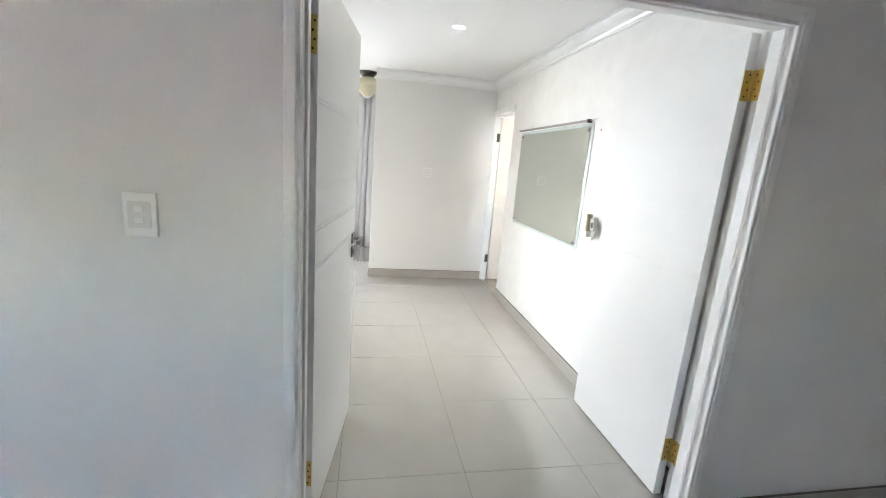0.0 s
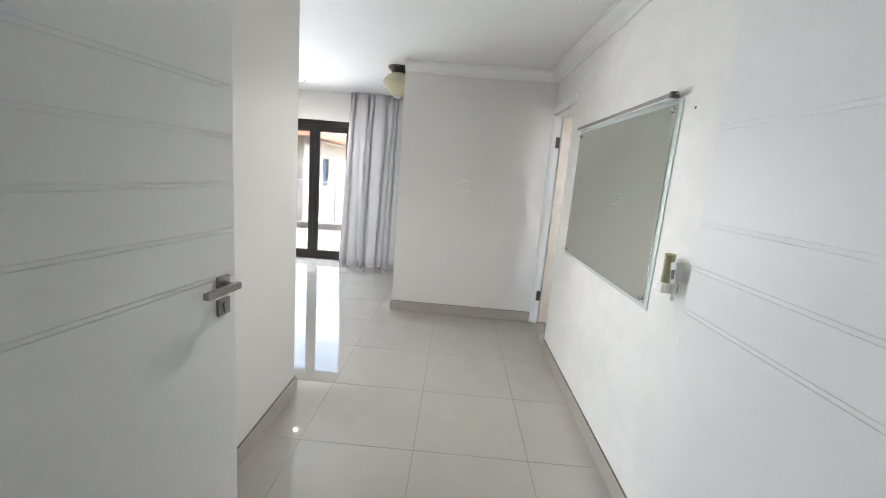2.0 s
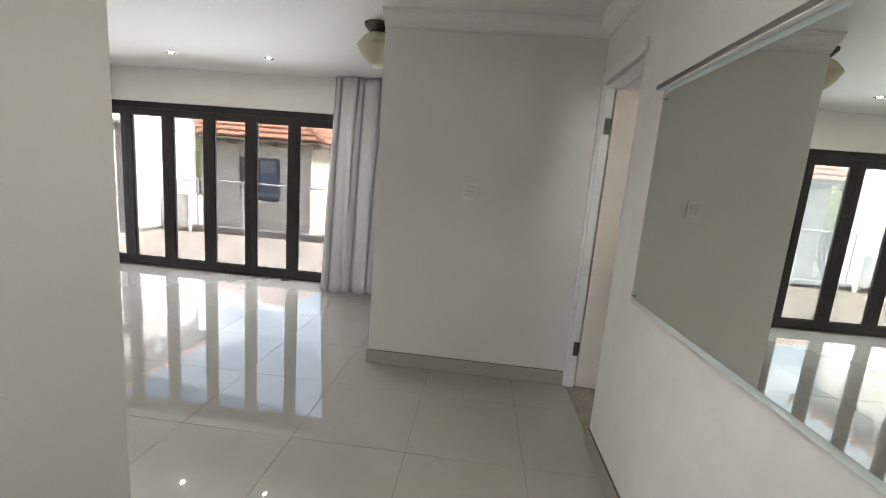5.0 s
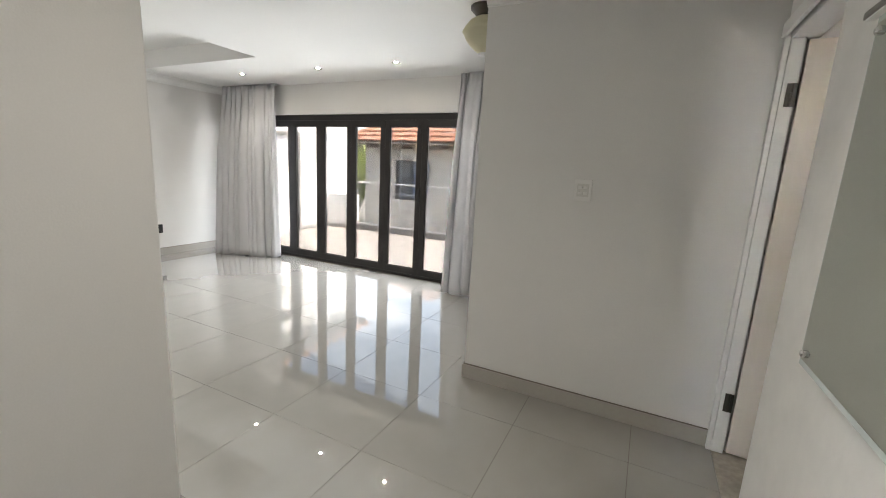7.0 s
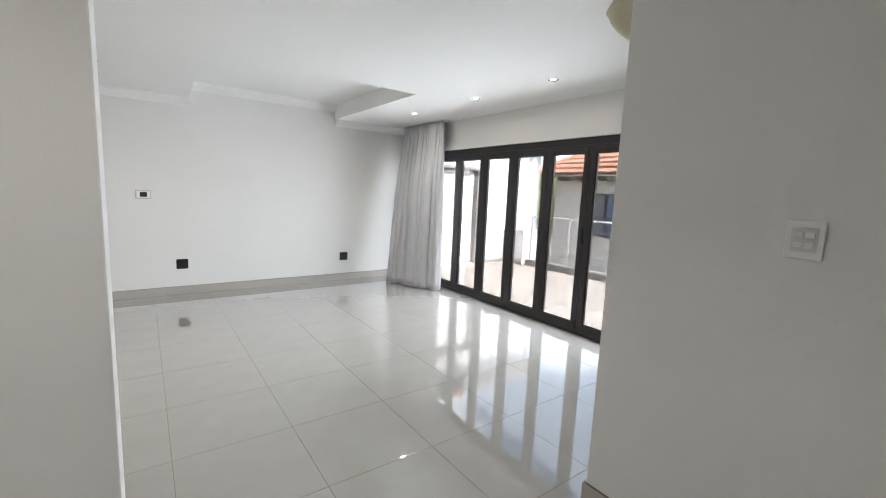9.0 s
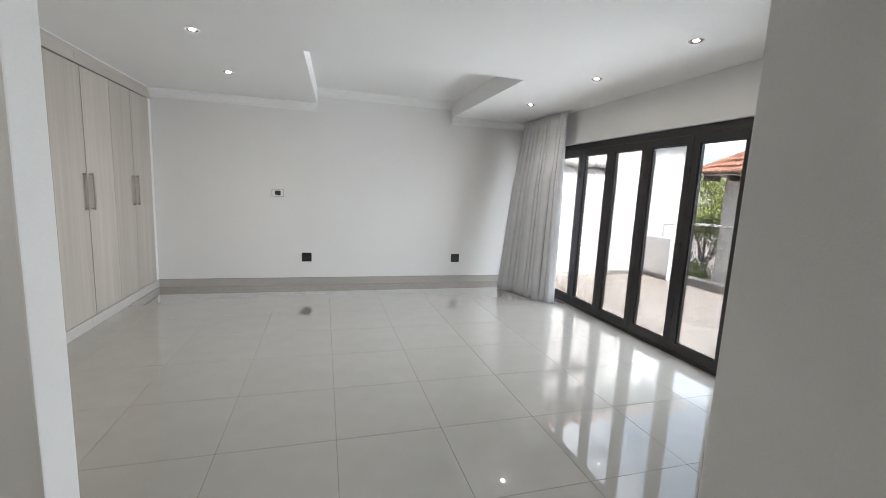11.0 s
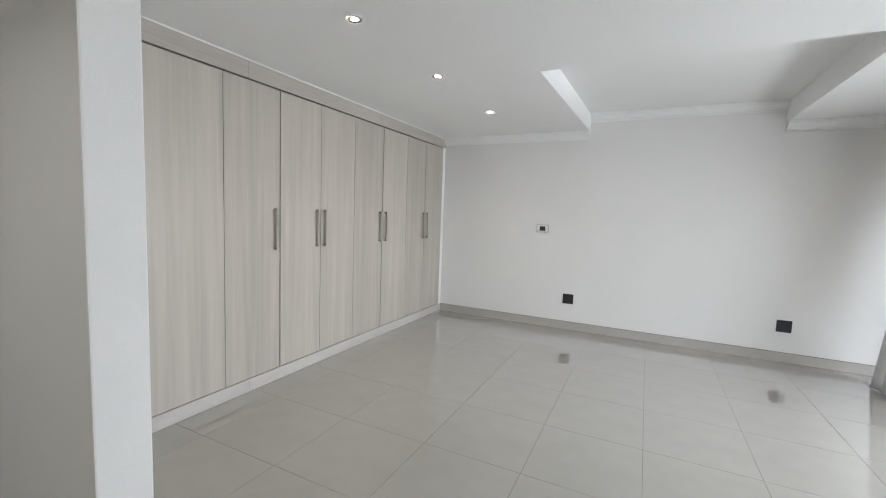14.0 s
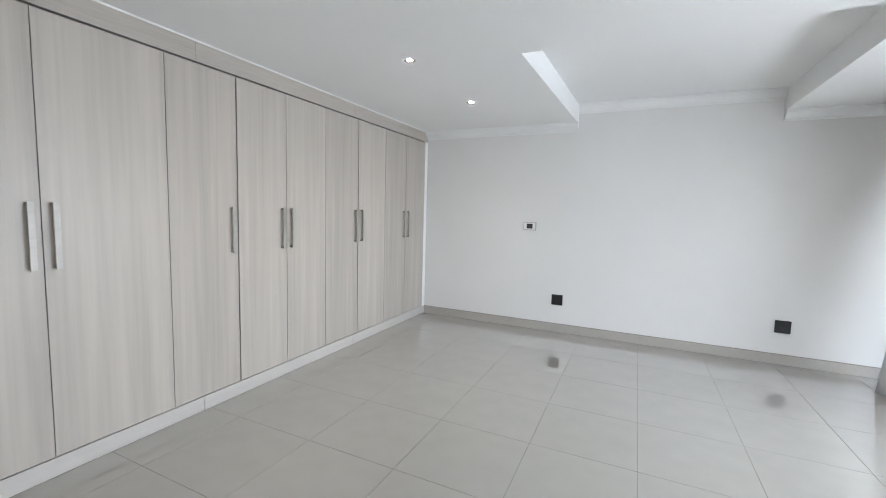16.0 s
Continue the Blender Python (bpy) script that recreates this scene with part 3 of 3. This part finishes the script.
# ---- mirror with its light rail, and the holder beside it ----
mir = thing("mirror", pose(1.579, 3.632, 1.365, 0, 0, 0.9), "frameless wall mirror with a pale frosted border and corner screws", "mirror")
part("backing", boxes((-0.010, -0.001, -0.656, 0.650, -0.442, 0.440), bevel=0.001), BORDER, mir, "frosted pale green glass border")
part("mirror_glass", boxes((-0.016, -0.0104, -0.626, 0.630, -0.420, 0.418), bevel=0.0015), MIRROR, mir)
for y in (-0.604, 0.608):
    for z in (-0.400, 0.396):
        bm = bmesh.new()
        lathe(bm, [(0, 0), (0.011, 0), (0.010, 0.007), (0.006, 0.010), (0, 0.011)], 14, pose(-0.016, y, z, 0, -90))
        part("screw", bm, CHROME, mir, "chrome dome screw")
lite = thing("mirror_light", pose(1.585, 3.63, 1.813), "grey aluminium light rail mounted along the mirror's upper edge", "mirror light")
part("channel", boxes((-0.044, -0.020, -0.62, 0.690, -0.006, 0.012), bevel=0.003), NICKEL, lite)
part("diffuser", boxes((-0.042, -0.023, -0.61, 0.680, -0.011, -0.0065)), PLASTIC, lite, "white plastic diffuser strip")
part("end_cap", boxes((-0.048, -0.017, -0.640, -0.6205, -0.010, 0.014), bevel=0.003), DARKSTEEL, lite, "dark end cap")
for y in (-0.45, 0.45):
    part("bracket", boxes((-0.020, -0.001, y - 0.02, y + 0.02, -0.004, 0.014)), STEEL, lite)
bm = bmesh.new()
pts = [(-0.03, -0.643, 0.004), (-0.020, -0.662, 0.008), (-0.010, -0.680, 0.018), (-0.005, -0.695, 0.022)]
for a, b in zip(pts, pts[1:]):
    rod(bm, a, b, 0.0025, 6)
part("cable", bm, PLASTIC, lite, "short grey-white cable")
bm = bmesh.new()
lathe(bm, [(0.0065, 0.0008), (0.005, 0.0025), (0.002, 0.0025), (0, 0.001)], 10, pose(1.585, 2.885, 1.752, 0, -90))
tagged(part("wall_plug", bm, KERB), "small grey plug hole in the painted wall", "wall plug")

hold = thing("wall_holder", pose(1.585, 2.7815, 1.128) @ Matrix.Diagonal((0.86, 0.82, 0.94, 1)), "white plastic wall holder with a cream bottle and small box", "wall holder")
part("back_plate", boxes((-0.006, -0.0005, -0.01, 0.098, -0.075, 0.062), bevel=0.004), PLASTIC, hold)
bm = bmesh.new()
for z, r in ((0.035, 0.010), (0.008, 0.005), (-0.012, 0.005)):
    lathe(bm, [(0, 0), (r, 0), (r, 0.002), (0, 0.002)], 12, pose(-0.0065, 0.080, z, 0, -90))
part("plate_hole", bm, BLACK, hold, "dark round holes")
bm = bmesh.new()
box(bm, -0.072, -0.006, -0.008, 0.058, -0.078, -0.038, bevel=0.008)
part("cup", bm, PLASTIC, hold, "grey-white plastic cup bracket")
bm = bmesh.new()
lathe(bm, [(0, 0), (0.020, 0.0), (0.022, 0.03), (0.0215, 0.075), (0.024, 0.115), (0.024, 0.122), (0.020, 0.123), (0.018, 0.110), (0, 0.108)], 20, pose(-0.040, 0.030, -0.042, 0, 0))
smooth(part("tube", bm, IVORY, hold, "cream plastic tube standing in the cup"))
bm = bmesh.new()
box(bm, -0.018, 0.018, -0.025, 0.025, -0.042, 0.042, bevel=0.005, m=pose(-0.034, -0.040, 0.016, -14))
bx = part("small_box", bm, CASE, hold, "small grey-white plastic box")
part("window", box(bmesh.new(), -0.0205, -0.0185, -0.014, 0.010, -0.026, 0.012, m=pose(-0.034, -0.040, 0.016, -14)), BLACK, bx, "dark window")
bm = bmesh.new()
rod(bm, (-0.036, -0.040, -0.03), (-0.036, -0.036, -0.095), 0.008, 12)
part("spout", bm, PLASTIC, hold)


# ---- switches, sockets, thermostat ----
def switch(m, rockers, label, w=0.088, h=0.128):
    s = thing("light_switch", m, label, "light switch")
    bm = bmesh.new()
    box(bm, -w / 2, w / 2, -0.011, -0.0005, -h / 2, h / 2, bevel=0.004)
    pl = part("plate", bm, PLASTIC, s)
    part("inner_plate", boxes((-w * 0.34, w * 0.34, -0.0128, -0.0112, -h * 0.30, h * 0.30), bevel=0.0006), SHADEDPLASTIC, s)
    for x, z in rockers:
        bm = bmesh.new()
        box(bm, x - 0.0115, x + 0.0115, -0.0185, -0.0130, z - 0.0085, z + 0.0085, bevel=0.003)
        part("rocker", bm, PLASTIC, s)
    return s


switch(pose(0.793, 5.335, 1.321), [(-0.014, 0.016), (0.014, 0.016), (-0.014, -0.016), (0.014, -0.016)], "white plastic four-gang light switch on the wall", 0.094, 0.120)
switch(pose(-0.5415, 1.60, 1.255), [(0, 0.018), (0, -0.014)], "white plastic two-gang light switch beside the door frame")


def socket(m, label):
    s = thing("wall_socket", m, label, "wall socket", "black sockets on the bedroom wall")
    part("plate", boxes((0.0005, 0.011, -0.064, 0.064, -0.062, 0.062), bevel=0.004), BLACK, s)
    part("face", boxes((0.0112, 0.0135, -0.048, 0.048, -0.046, 0.046), bevel=0.001), BLACK, s)
    bm = bmesh.new()
    for y, z, r in ((0, -0.026, 0.006), (-0.013, -0.004, 0.005), (0.013, -0.004, 0.005)):
        lathe(bm, [(0, 0), (r, 0), (r, 0.001), (0, 0.001)], 10, pose(0.0137, y, z, 0, 90))
    part("pin_hole", bm, DARKSTEEL, s)
    part("rocker", boxes((0.0137, 0.018, 0.012, 0.034, 0.018, 0.036), bevel=0.002), BLACK, s)
    return s


s1 = socket(pose(WX, 4.07, 0.386), "square black plastic wall socket")
copy_thing(s1, pose(WX, 6.220, 0.372))

th = thing("thermostat", pose(WX, 3.706, 1.250), "small white wall thermostat with a dark display", "thermostat")
part("case", boxes((0.0005, 0.026, -0.076, 0.076, -0.050, 0.050), bevel=0.004), CASE, th)
part("face_plate", boxes((0.0258, 0.0282, -0.064, 0.066, -0.040, 0.040), bevel=0.002), PLASTIC, th)
part("display", boxes((0.0283, 0.0292, -0.034, 0.036, -0.028, 0.028)), SCREEN, th, "dark display")
for z in (-0.018, 0.0, 0.018):
    part("button", boxes((0.0283, 0.0305, 0.046, 0.058, z - 0.005, z + 0.005), bevel=0.001), PLASTIC, th)


# ---- downlights ----
def downlight(x, y):
    d = thing("downlight", pose(x, y, H), "lit recessed round ceiling downlight with a metal ring", "downlight", "ceiling downlights")
    bm = bmesh.new()
    lathe(bm, [(0.037, -0.0005), (0.047, -0.0005), (0.047, -0.004), (0.042, -0.006), (0.037, -0.0045), (0.037, -0.0005)], 28)
    smooth(part("ring", bm, CHROME, d))
    bm = bmesh.new()
    lathe(bm, [(0.0192, -0.0006), (0.0368, -0.0006), (0.0368, -0.0035), (0.0192, -0.0015), (0.0192, -0.0006)], 22)
    part("baffle", bm, DARKSTEEL, d, "dark reflector ring")
    bm = bmesh.new()
    lathe(bm, [(0, -0.002), (0.014, -0.002), (0.019, -0.0008), (0, -0.0008)], 22)
    part("bulb", bm, BULB, d, "glowing lamp face")
    lamp = bpy.data.lights.new("downlight_beam", "AREA")
    lamp.spread = radians(120)
    lamp.shape, lamp.size, lamp.energy, lamp.color = "DISK", 0.024, LAMP_WATTS, (1.0, 0.98, 0.95)
    beam = new("downlight_beam", lamp)
    beam.parent = d
    beam.location = (0, 0, -0.009)
    return d


LAMP_SPOTS = [(-3.60, 6.62), (-2.36, 6.62), (-1.33, 6.62), (-1.53, 3.39), (-2.52, 3.39), (-3.68, 3.39), (0.70, 3.50)]
first = downlight(*LAMP_SPOTS[0])
for x, y in LAMP_SPOTS[1:]:
    last = copy_thing(first, pose(x, y, H))
for ob in last.children:            # the passage lamp is a weaker one
    if ob.type == "LIGHT":
        ob.data = ob.data.copy()
        ob.data.energy = 2.0 * LAMP_WATTS

# ---- pendant behind the nib ----
pn = thing("pendant_lamp", pose(0.045, 5.575, H), "cream spinning-top shaped lamp on a dark ceiling mount", "ceiling lamp")
bm = bmesh.new()
lathe(bm, [(0, 0), (0.108, 0), (0.106, -0.014), (0.055, -0.066), (0, -0.066)], 28)
part("ceiling_mount", bm, DARKSTEEL, pn, "dark metal ceiling mount")
bm = bmesh.new()
lathe(bm, [(0.045, -0.055), (0.075, -0.066), (0.110, -0.090), (0.140, -0.128), (0.153, -0.152), (0.146, -0.158), (0.128, -0.195), (0.098, -0.232), (0.060, -0.265), (0.034, -0.284), (0.030, -0.280), (0.056, -0.258), (0.094, -0.226), (0.122, -0.192), (0.136, -0.155), (0.108, -0.098), (0.045, -0.064)], 36)
smooth(part("shade", bm, SHADE, pn, "cream pointed bowl shade"))
bm = bmesh.new()
lathe(bm, [(0, -0.262), (0.040, -0.272), (0.043, -0.284), (0.026, -0.294), (0, -0.298)], 24)
smooth(part("finial", bm, PLASTIC, pn, "white rim under the shade"))

# ---- terrace and what lies beyond ----
terrace = structure("terrace", boxes((-5.45, 4.0, 7.45, 10.9, -0.35, -0.045)), KERB, "terrace laid with pale pinkish-beige paving slabs")
structure("kerb", boxes((-4.87, 4.0, 10.28, 10.50, -0.045, 0.10), bevel=0.01), KERB, "grey upstand along the terrace edge")
pier = tagged(part("pier", boxes((-5.44, -4.87, 10.20, 10.62, -0.045, 0.72), bevel=0.008), WHITEWALL), "low off-white rendered pier at the terrace corner", "pier")
tagged(part("pier_skirting", boxes((-5.44, -4.87, 10.188, 10.199, -0.045, 0.05)), KERB), "grey skirting at the foot of the pier", "skirting")

rl = thing("balcony_railing", pose(0, 10.37, 0), "light grey metal balcony railing with thin horizontal bars", "railing")
bm = bmesh.new()
rod(bm, (-4.86, 0, 1.02), (3.9, 0, 1.02), 0.020, 12)
part("handrail", bm, GALV, rl)
for i in range(10):
    x = -4.80 + 0.945 * i
    bm = bmesh.new()
    box(bm, x - 0.020, x + 0.020, -0.012, 0.012, 0.10, 0.998, bevel=0.002)
    po = part("post", bm, GALV, rl)
    part("foot_plate", boxes((x - 0.045, x + 0.045, -0.035, 0.035, 0.1005, 0.108)), GALV, po)
for k in range(5):
    bm = bmesh.new()
    rod(bm, (-4.82, -0.016, 0.24 + k * 0.145), (3.85, -0.016, 0.24 + k * 0.145), 0.0055, 8)
    part("bar", bm, GALV, rl)
pr = thing("pier_rail", pose(-5.15, 10.40, 0.72), "short bent steel rail on top of the pier", "rail")
bm = bmesh.new()
arc = [(-0.12, 0, 0), (-0.12, 0, 0.20), (-0.10, 0, 0.235), (-0.06, 0, 0.25), (0.27, 0, 0.25)]
for a, b in zip(arc, arc[1:]):
    rod(bm, a, b, 0.02, 10)
smooth(part("tube", bm, GALV, pr))

# white wing of the same house, with a slatted shutter and a tiled eave
wg = thing("house_wing", pose(0, 0, 0), "white rendered house wing with a slatted shutter and overhanging eave", "house")
part("wall", boxes((-7.5, -5.46, 9.40, 11.10, -3.0, 2.62), (-7.5, -5.46, 7.46, 7.70, -3.0, 2.62), (-7.5, -5.46, 7.70, 9.40, 1.98, 2.62), (-7.5, -5.46, 7.70, 9.40, -3.0, -0.02)), WHITEWALL, wg)
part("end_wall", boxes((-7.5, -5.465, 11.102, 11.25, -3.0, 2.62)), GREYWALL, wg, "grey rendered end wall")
part("shutter_frame", boxes((-5.60, -5.44, 9.34, 9.398, -0.02, 1.978), (-5.60, -5.44, 7.702, 7.76, -0.02, 1.978), (-5.60, -5.44, 7.76, 9.34, 1.92, 1.978)), KERB, wg, "grey metal frame")
sh = part("shutter", boxes((-5.62, -5.61, 7.76, 9.34, -0.02, 1.92)), WHITEWALL, wg, "white horizontal slat shutter")
slat0 = None
for i in range(24):
    z = 0.01 + i * 0.079
    if slat0 is None:
        slat0 = part("slat", boxes((-0.005, 0.005, 7.765, 9.335, 0, 0.082), bevel=0.002), WHITEWALL, sh)
        slat0.location, slat0.rotation_euler = (-5.563, 0, z), (0, radians(-10), 0)
    else:
        s = new("slat", slat0.data)
        s.parent = sh
        s.location, s.rotation_euler = (-5.563, 0, z), (0, radians(-10), 0)
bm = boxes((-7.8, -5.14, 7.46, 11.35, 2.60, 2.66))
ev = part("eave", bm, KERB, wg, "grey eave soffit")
bm = bmesh.new()
for i in range(13):
    rod(bm, (-5.80, 7.62 + i * 0.30, 2.79), (-5.05, 7.62 + i * 0.30, 2.67), 0.085, 8)
part("tile", bm, CLAY, ev, "clay edge tiles")
part("skirting", boxes((-5.458, -5.445, 9.40, 11.1, -0.045, 0.05)), KERB, wg)


# neighbouring house: walls, window, hipped clay roof
nh = thing("neighbour_house", pose(0, 0, 0), "beige rendered neighbouring house with a hipped terracotta tile roof", "house")
part("wall", boxes((-8.0, -6.74, 15.0, 15.2, -3.2, 2.42), (-5.40, -4.40, 15.0, 15.2, -3.2, 2.42), (-6.74, -5.40, 15.0, 15.2, 1.62, 2.42), (-6.74, -5.40, 15.0, 15.2, -3.2, 0.30),
                   (-8.0, -7.8, 15.2, 21.0, -3.2, 2.42), (-4.60, -4.40, 15.2, 16.9, -3.2, 2.42), (-4.60, -4.40, 17.7, 21.0, -3.2, 2.42), (-4.60, -4.40, 16.9, 17.7, -3.2, 0.5), (-4.60, -4.40, 16.9, 17.7, 1.6, 2.42)), BEIGE, nh)
wd = part("window", boxes((-6.74, -6.68, 15.03, 15.10, 0.30, 1.62), (-5.46, -5.40, 15.03, 15.10, 0.30, 1.62), (-6.68, -5.46, 15.03, 15.10, 1.56, 1.62), (-6.68, -5.46, 15.03, 15.10, 0.30, 0.36), (-6.16, -6.10, 15.03, 15.10, 0.36, 1.56), (-6.10, -5.46, 15.03, 15.10, 0.76, 0.81)), ALU, nh, "dark window frame")
part("pane", boxes((-6.10, -5.46, 15.06, 15.066, 0.81, 1.56)), DARKGLASS, wd, "blue reflecting glass pane")
part("pane", boxes((-6.10, -5.46, 15.06, 15.066, 0.36, 0.76)), DARKGLASS, wd)
part("pane", boxes((-6.68, -6.16, 15.10, 15.106, 0.36, 1.56)), DARKGLASS, wd)
for i in range(22):
    b = part("blind", boxes((-6.68, -6.16, 15.06, 15.075, 0.37 + i * 0.054, 0.41 + i * 0.054)), BLIND, wd, "") if i == 0 else new("blind", b.data)
    if i:
        b.parent = wd
        b.location = (0, 0, i * 0.054)
wd2 = part("window", boxes((-4.50, -4.45, 16.9, 16.96, 0.5, 1.6), (-4.50, -4.45, 17.64, 17.7, 0.5, 1.6), (-4.50, -4.45, 16.96, 17.64, 1.54, 1.6), (-4.50, -4.45, 16.96, 17.64, 0.5, 0.56)), ALU, nh, "dark window frame")
part("pane", boxes((-4.482, -4.476, 16.96, 17.64, 0.56, 1.54)), DARKGLASS, wd2)


def roof_plane(parent, a, b, c, d, label):
    """Interlocking clay tiles over the quad a-b (eave), d-c (top): waves across, a step at each course."""
    a, b, c, d = map(Vector, (a, b, c, d))
    n = (b - a).cross(d - a).normalized()
    if n.z < 0:
        n = -n
    L, R = (b - a).length, ((d + c) / 2 - (a + b) / 2).length
    nu, courses = int(L / 0.055), int(R / 0.32)
    bm = bmesh.new()
    for k in range(courses):
        rows = []
        for v, lift in ((k / courses, 0.075), ((k + 1) / courses, 0.018)):
            p0, p1 = a.lerp(d, v), b.lerp(c, v)
            row = []
            for i in range(nu + 1):
                p = p0.lerp(p1, i / nu)
                s = (p - a).dot((b - a).normalized())
                row.append(bm.verts.new(p + n * (lift + 0.030 * abs(math.sin(math.pi * s / 0.22)))))
            rows.append(row)
        low = [bm.verts.new(v.co - n * 0.05) for v in rows[0]]
        for i in range(nu):
            bm.faces.new((rows[0][i], rows[0][i + 1], rows[1][i + 1], rows[1][i]))
            bm.faces.new((low[i], low[i + 1], rows[0][i + 1], rows[0][i]))
    return part("roof", bm, CLAY, parent, label)


E0, E1, EY, EYB, EZ, RZ = -8.55, -3.85, 14.42, 21.5, 2.16, 3.72
MX = (E0 + E1) / 2
ridge_f, ridge_b = (MX, EY + 2.6, RZ), (MX, EYB - 2.6, RZ)
RL = "terracotta clay tile roof slope"
roof_plane(nh, (E0, EY, EZ), (E1, EY, EZ), ridge_f, ridge_f, RL)
roof_plane(nh, (E1, EY, EZ), (E1, EYB, EZ), ridge_b, ridge_f, RL)
roof_plane(nh, (E0, EYB, EZ), (E0, EY, EZ), ridge_f, ridge_b, RL)
rd = bmesh.new()
for p, q in (((E0, EY, EZ), ridge_f), ((E1, EY, EZ), ridge_f), (ridge_f, ridge_b)):
    p, q = Vector(p), Vector(q)
    k = int((q - p).length / 0.33)
    for i in range(k):
        rod(rd, p.lerp(q, i / k) + Vector((0, 0, 0.08)), p.lerp(q, (i + 1.1) / k) + Vector((0, 0, 0.06)), 0.085, 8)
part("ridge_tile", rd, CLAY, nh, "rounded terracotta ridge tiles")
part("soffit", boxes((E0 + 0.05, E1 - 0.05, EY + 0.05, 15.0, 2.13, 2.16), (-4.40, E1 - 0.05, 15.0, 21.2, 2.13, 2.16), (E0 + 0.05, -8.0, 15.0, 21.2, 2.13, 2.16)), BEIGE, nh)
raf = None
for i in range(7):
    if raf is None:
        bm = bmesh.new()
        box(bm, -0.04, 0.04, 0, 0.5, -0.14, 0)
        raf = part("rafter", bm, RAFTER, nh, "dark timber rafter end")
    else:
        r2 = new("rafter", raf.data)
        r2.parent = nh
        r2["label"] = "dark timber rafter end"
        r2.location = (-8.2 + i * 0.68, EY + 0.06, 2.128)
raf.location = (-8.2, EY + 0.06, 2.128)

structure("ground", boxes((-400, 400, -300, 600, -3.4, -3.2)), SOIL, "pale brown paved ground far below the terrace")


def tree(m, height, spread, seed, label):
    rnd = random.Random(seed)
    t = thing("tree", m, label, "tree")
    bm = bmesh.new()
    tips = []
    trunk_top = height * 0.45
    rod(bm, (0, 0, 0), (0.05, 0.03, trunk_top), 0.11, 8)
    for i in range(9):
        a = i * 2.4 + rnd.uniform(-0.4, 0.4)
        z0 = trunk_top * rnd.uniform(0.7, 1.0)
        tip = Vector((math.cos(a) * spread * rnd.uniform(0.4, 0.9), math.sin(a) * spread * rnd.uniform(0.4, 0.9), height * rnd.uniform(0.6, 0.95)))
        rod(bm, (0.03, 0.02, z0), tuple(tip), 0.035, 6)
        tips.append(tip)
    part("trunk", bm, BARK, t, "brown branching trunk")
    vs, fs = [], []
    for tip in tips + [Vector((0, 0, height * 0.9))]:
        for _ in range(520):
            p = tip + Vector((rnd.gauss(0, 0.32), rnd.gauss(0, 0.32), rnd.gauss(0, 0.30))) * spread * 0.7
            q = Euler((rnd.uniform(0, 6), rnd.uniform(0, 6), rnd.uniform(0, 6))).to_matrix()
            s = rnd.uniform(0.05, 0.10)
            k = len(vs)
            for c in ((-s, 0, 0), (0, -s * 0.4, 0.01), (s, 0, 0), (0, s * 0.4, 0.01)):
                vs.append(p + q @ Vector(c))
            fs.append((k, k + 1, k + 2, k + 3))
    me = bpy.data.meshes.new("crown")
    me.from_pydata([tuple(v) for v in vs], [], fs)
    me.materials.append(LEAF)
    c = new("crown", me)
    c.parent = t
    tagged(c, "loose crown of small yellow-green leaves")
    return t


tree(pose(-10.6, 17.5, -3.2), 5.8, 1.3, 4, "slender garden tree with light yellow-green leaves")
tree(pose(-12.8, 22.0, -3.2), 6.2, 1.6, 9, "garden tree with light green leaves")
tree(pose(-9.7, 15.6, -3.2), 2.6, 0.9, 12, "low leafy garden shrub")
tree(pose(-2.0, 26.0, -3.2), 6.0, 1.8, 15, "garden tree behind the neighbouring house")

# terrace paving slabs on their bed
SLABS = {}
for i in range(16):
    for j in range(5):
        x, y = -5.44 + i * 0.60, 7.46 + j * 0.60
        d = round(min(0.594, (10.275 if x > -5.0 else 10.19) - y - 0.003), 3)
        if d not in SLABS:
            bm = bmesh.new()
            box(bm, 0.003, 0.597, 0.003, 0.003 + d, -0.044, -0.030)
            slab = part("slab", bm, TERRACE, terrace)
            SLABS[d] = slab.data
        else:
            slab = new("slab", SLABS[d])
            slab.parent = terrace
        slab.location = (x, y, 0)

# ---- bedroom and passage floor: polished tiles over grout ----
fl = structure("floor", boxes((-5.0, 1.60, 1.56, 7.45, -0.12, -0.0022)), GROUT, "polished pale greige porcelain floor tiles")
FULL = {}
for i in range(-10, 3):
    for j in range(-4, 7):
        x0, y0 = 0.61 + 0.6 * i, 3.765 + 0.6 * j
        a, b, c, d = max(x0, -4.94), min(x0 + 0.6, 1.60), max(y0, 1.56), min(y0 + 0.6, GY + 0.03)
        if b - a < 0.02 or d - c < 0.02 or (b <= -0.30 and d <= 2.2):
            continue
        key = (round(b - a, 3), round(d - c, 3))
        if key not in FULL:
            w, h = key
            bm = bmesh.new()
            box(bm, 0.0011, w - 0.0011, 0.0011, h - 0.0011, -0.008, 0.0)
            es = [e for e in bm.edges if all(v.co.z > -0.001 for v in e.verts)]
            bmesh.ops.bevel(bm, geom=es, offset=0.0005, segments=1, affect="EDGES")
            t = part("tile", bm, TILE, fl)
            FULL[key] = t.data
            t.location = (a, c, 0)
        else:
            t = new("tile", FULL[key])
            t.parent = fl
            t.location = (a, c, 0)
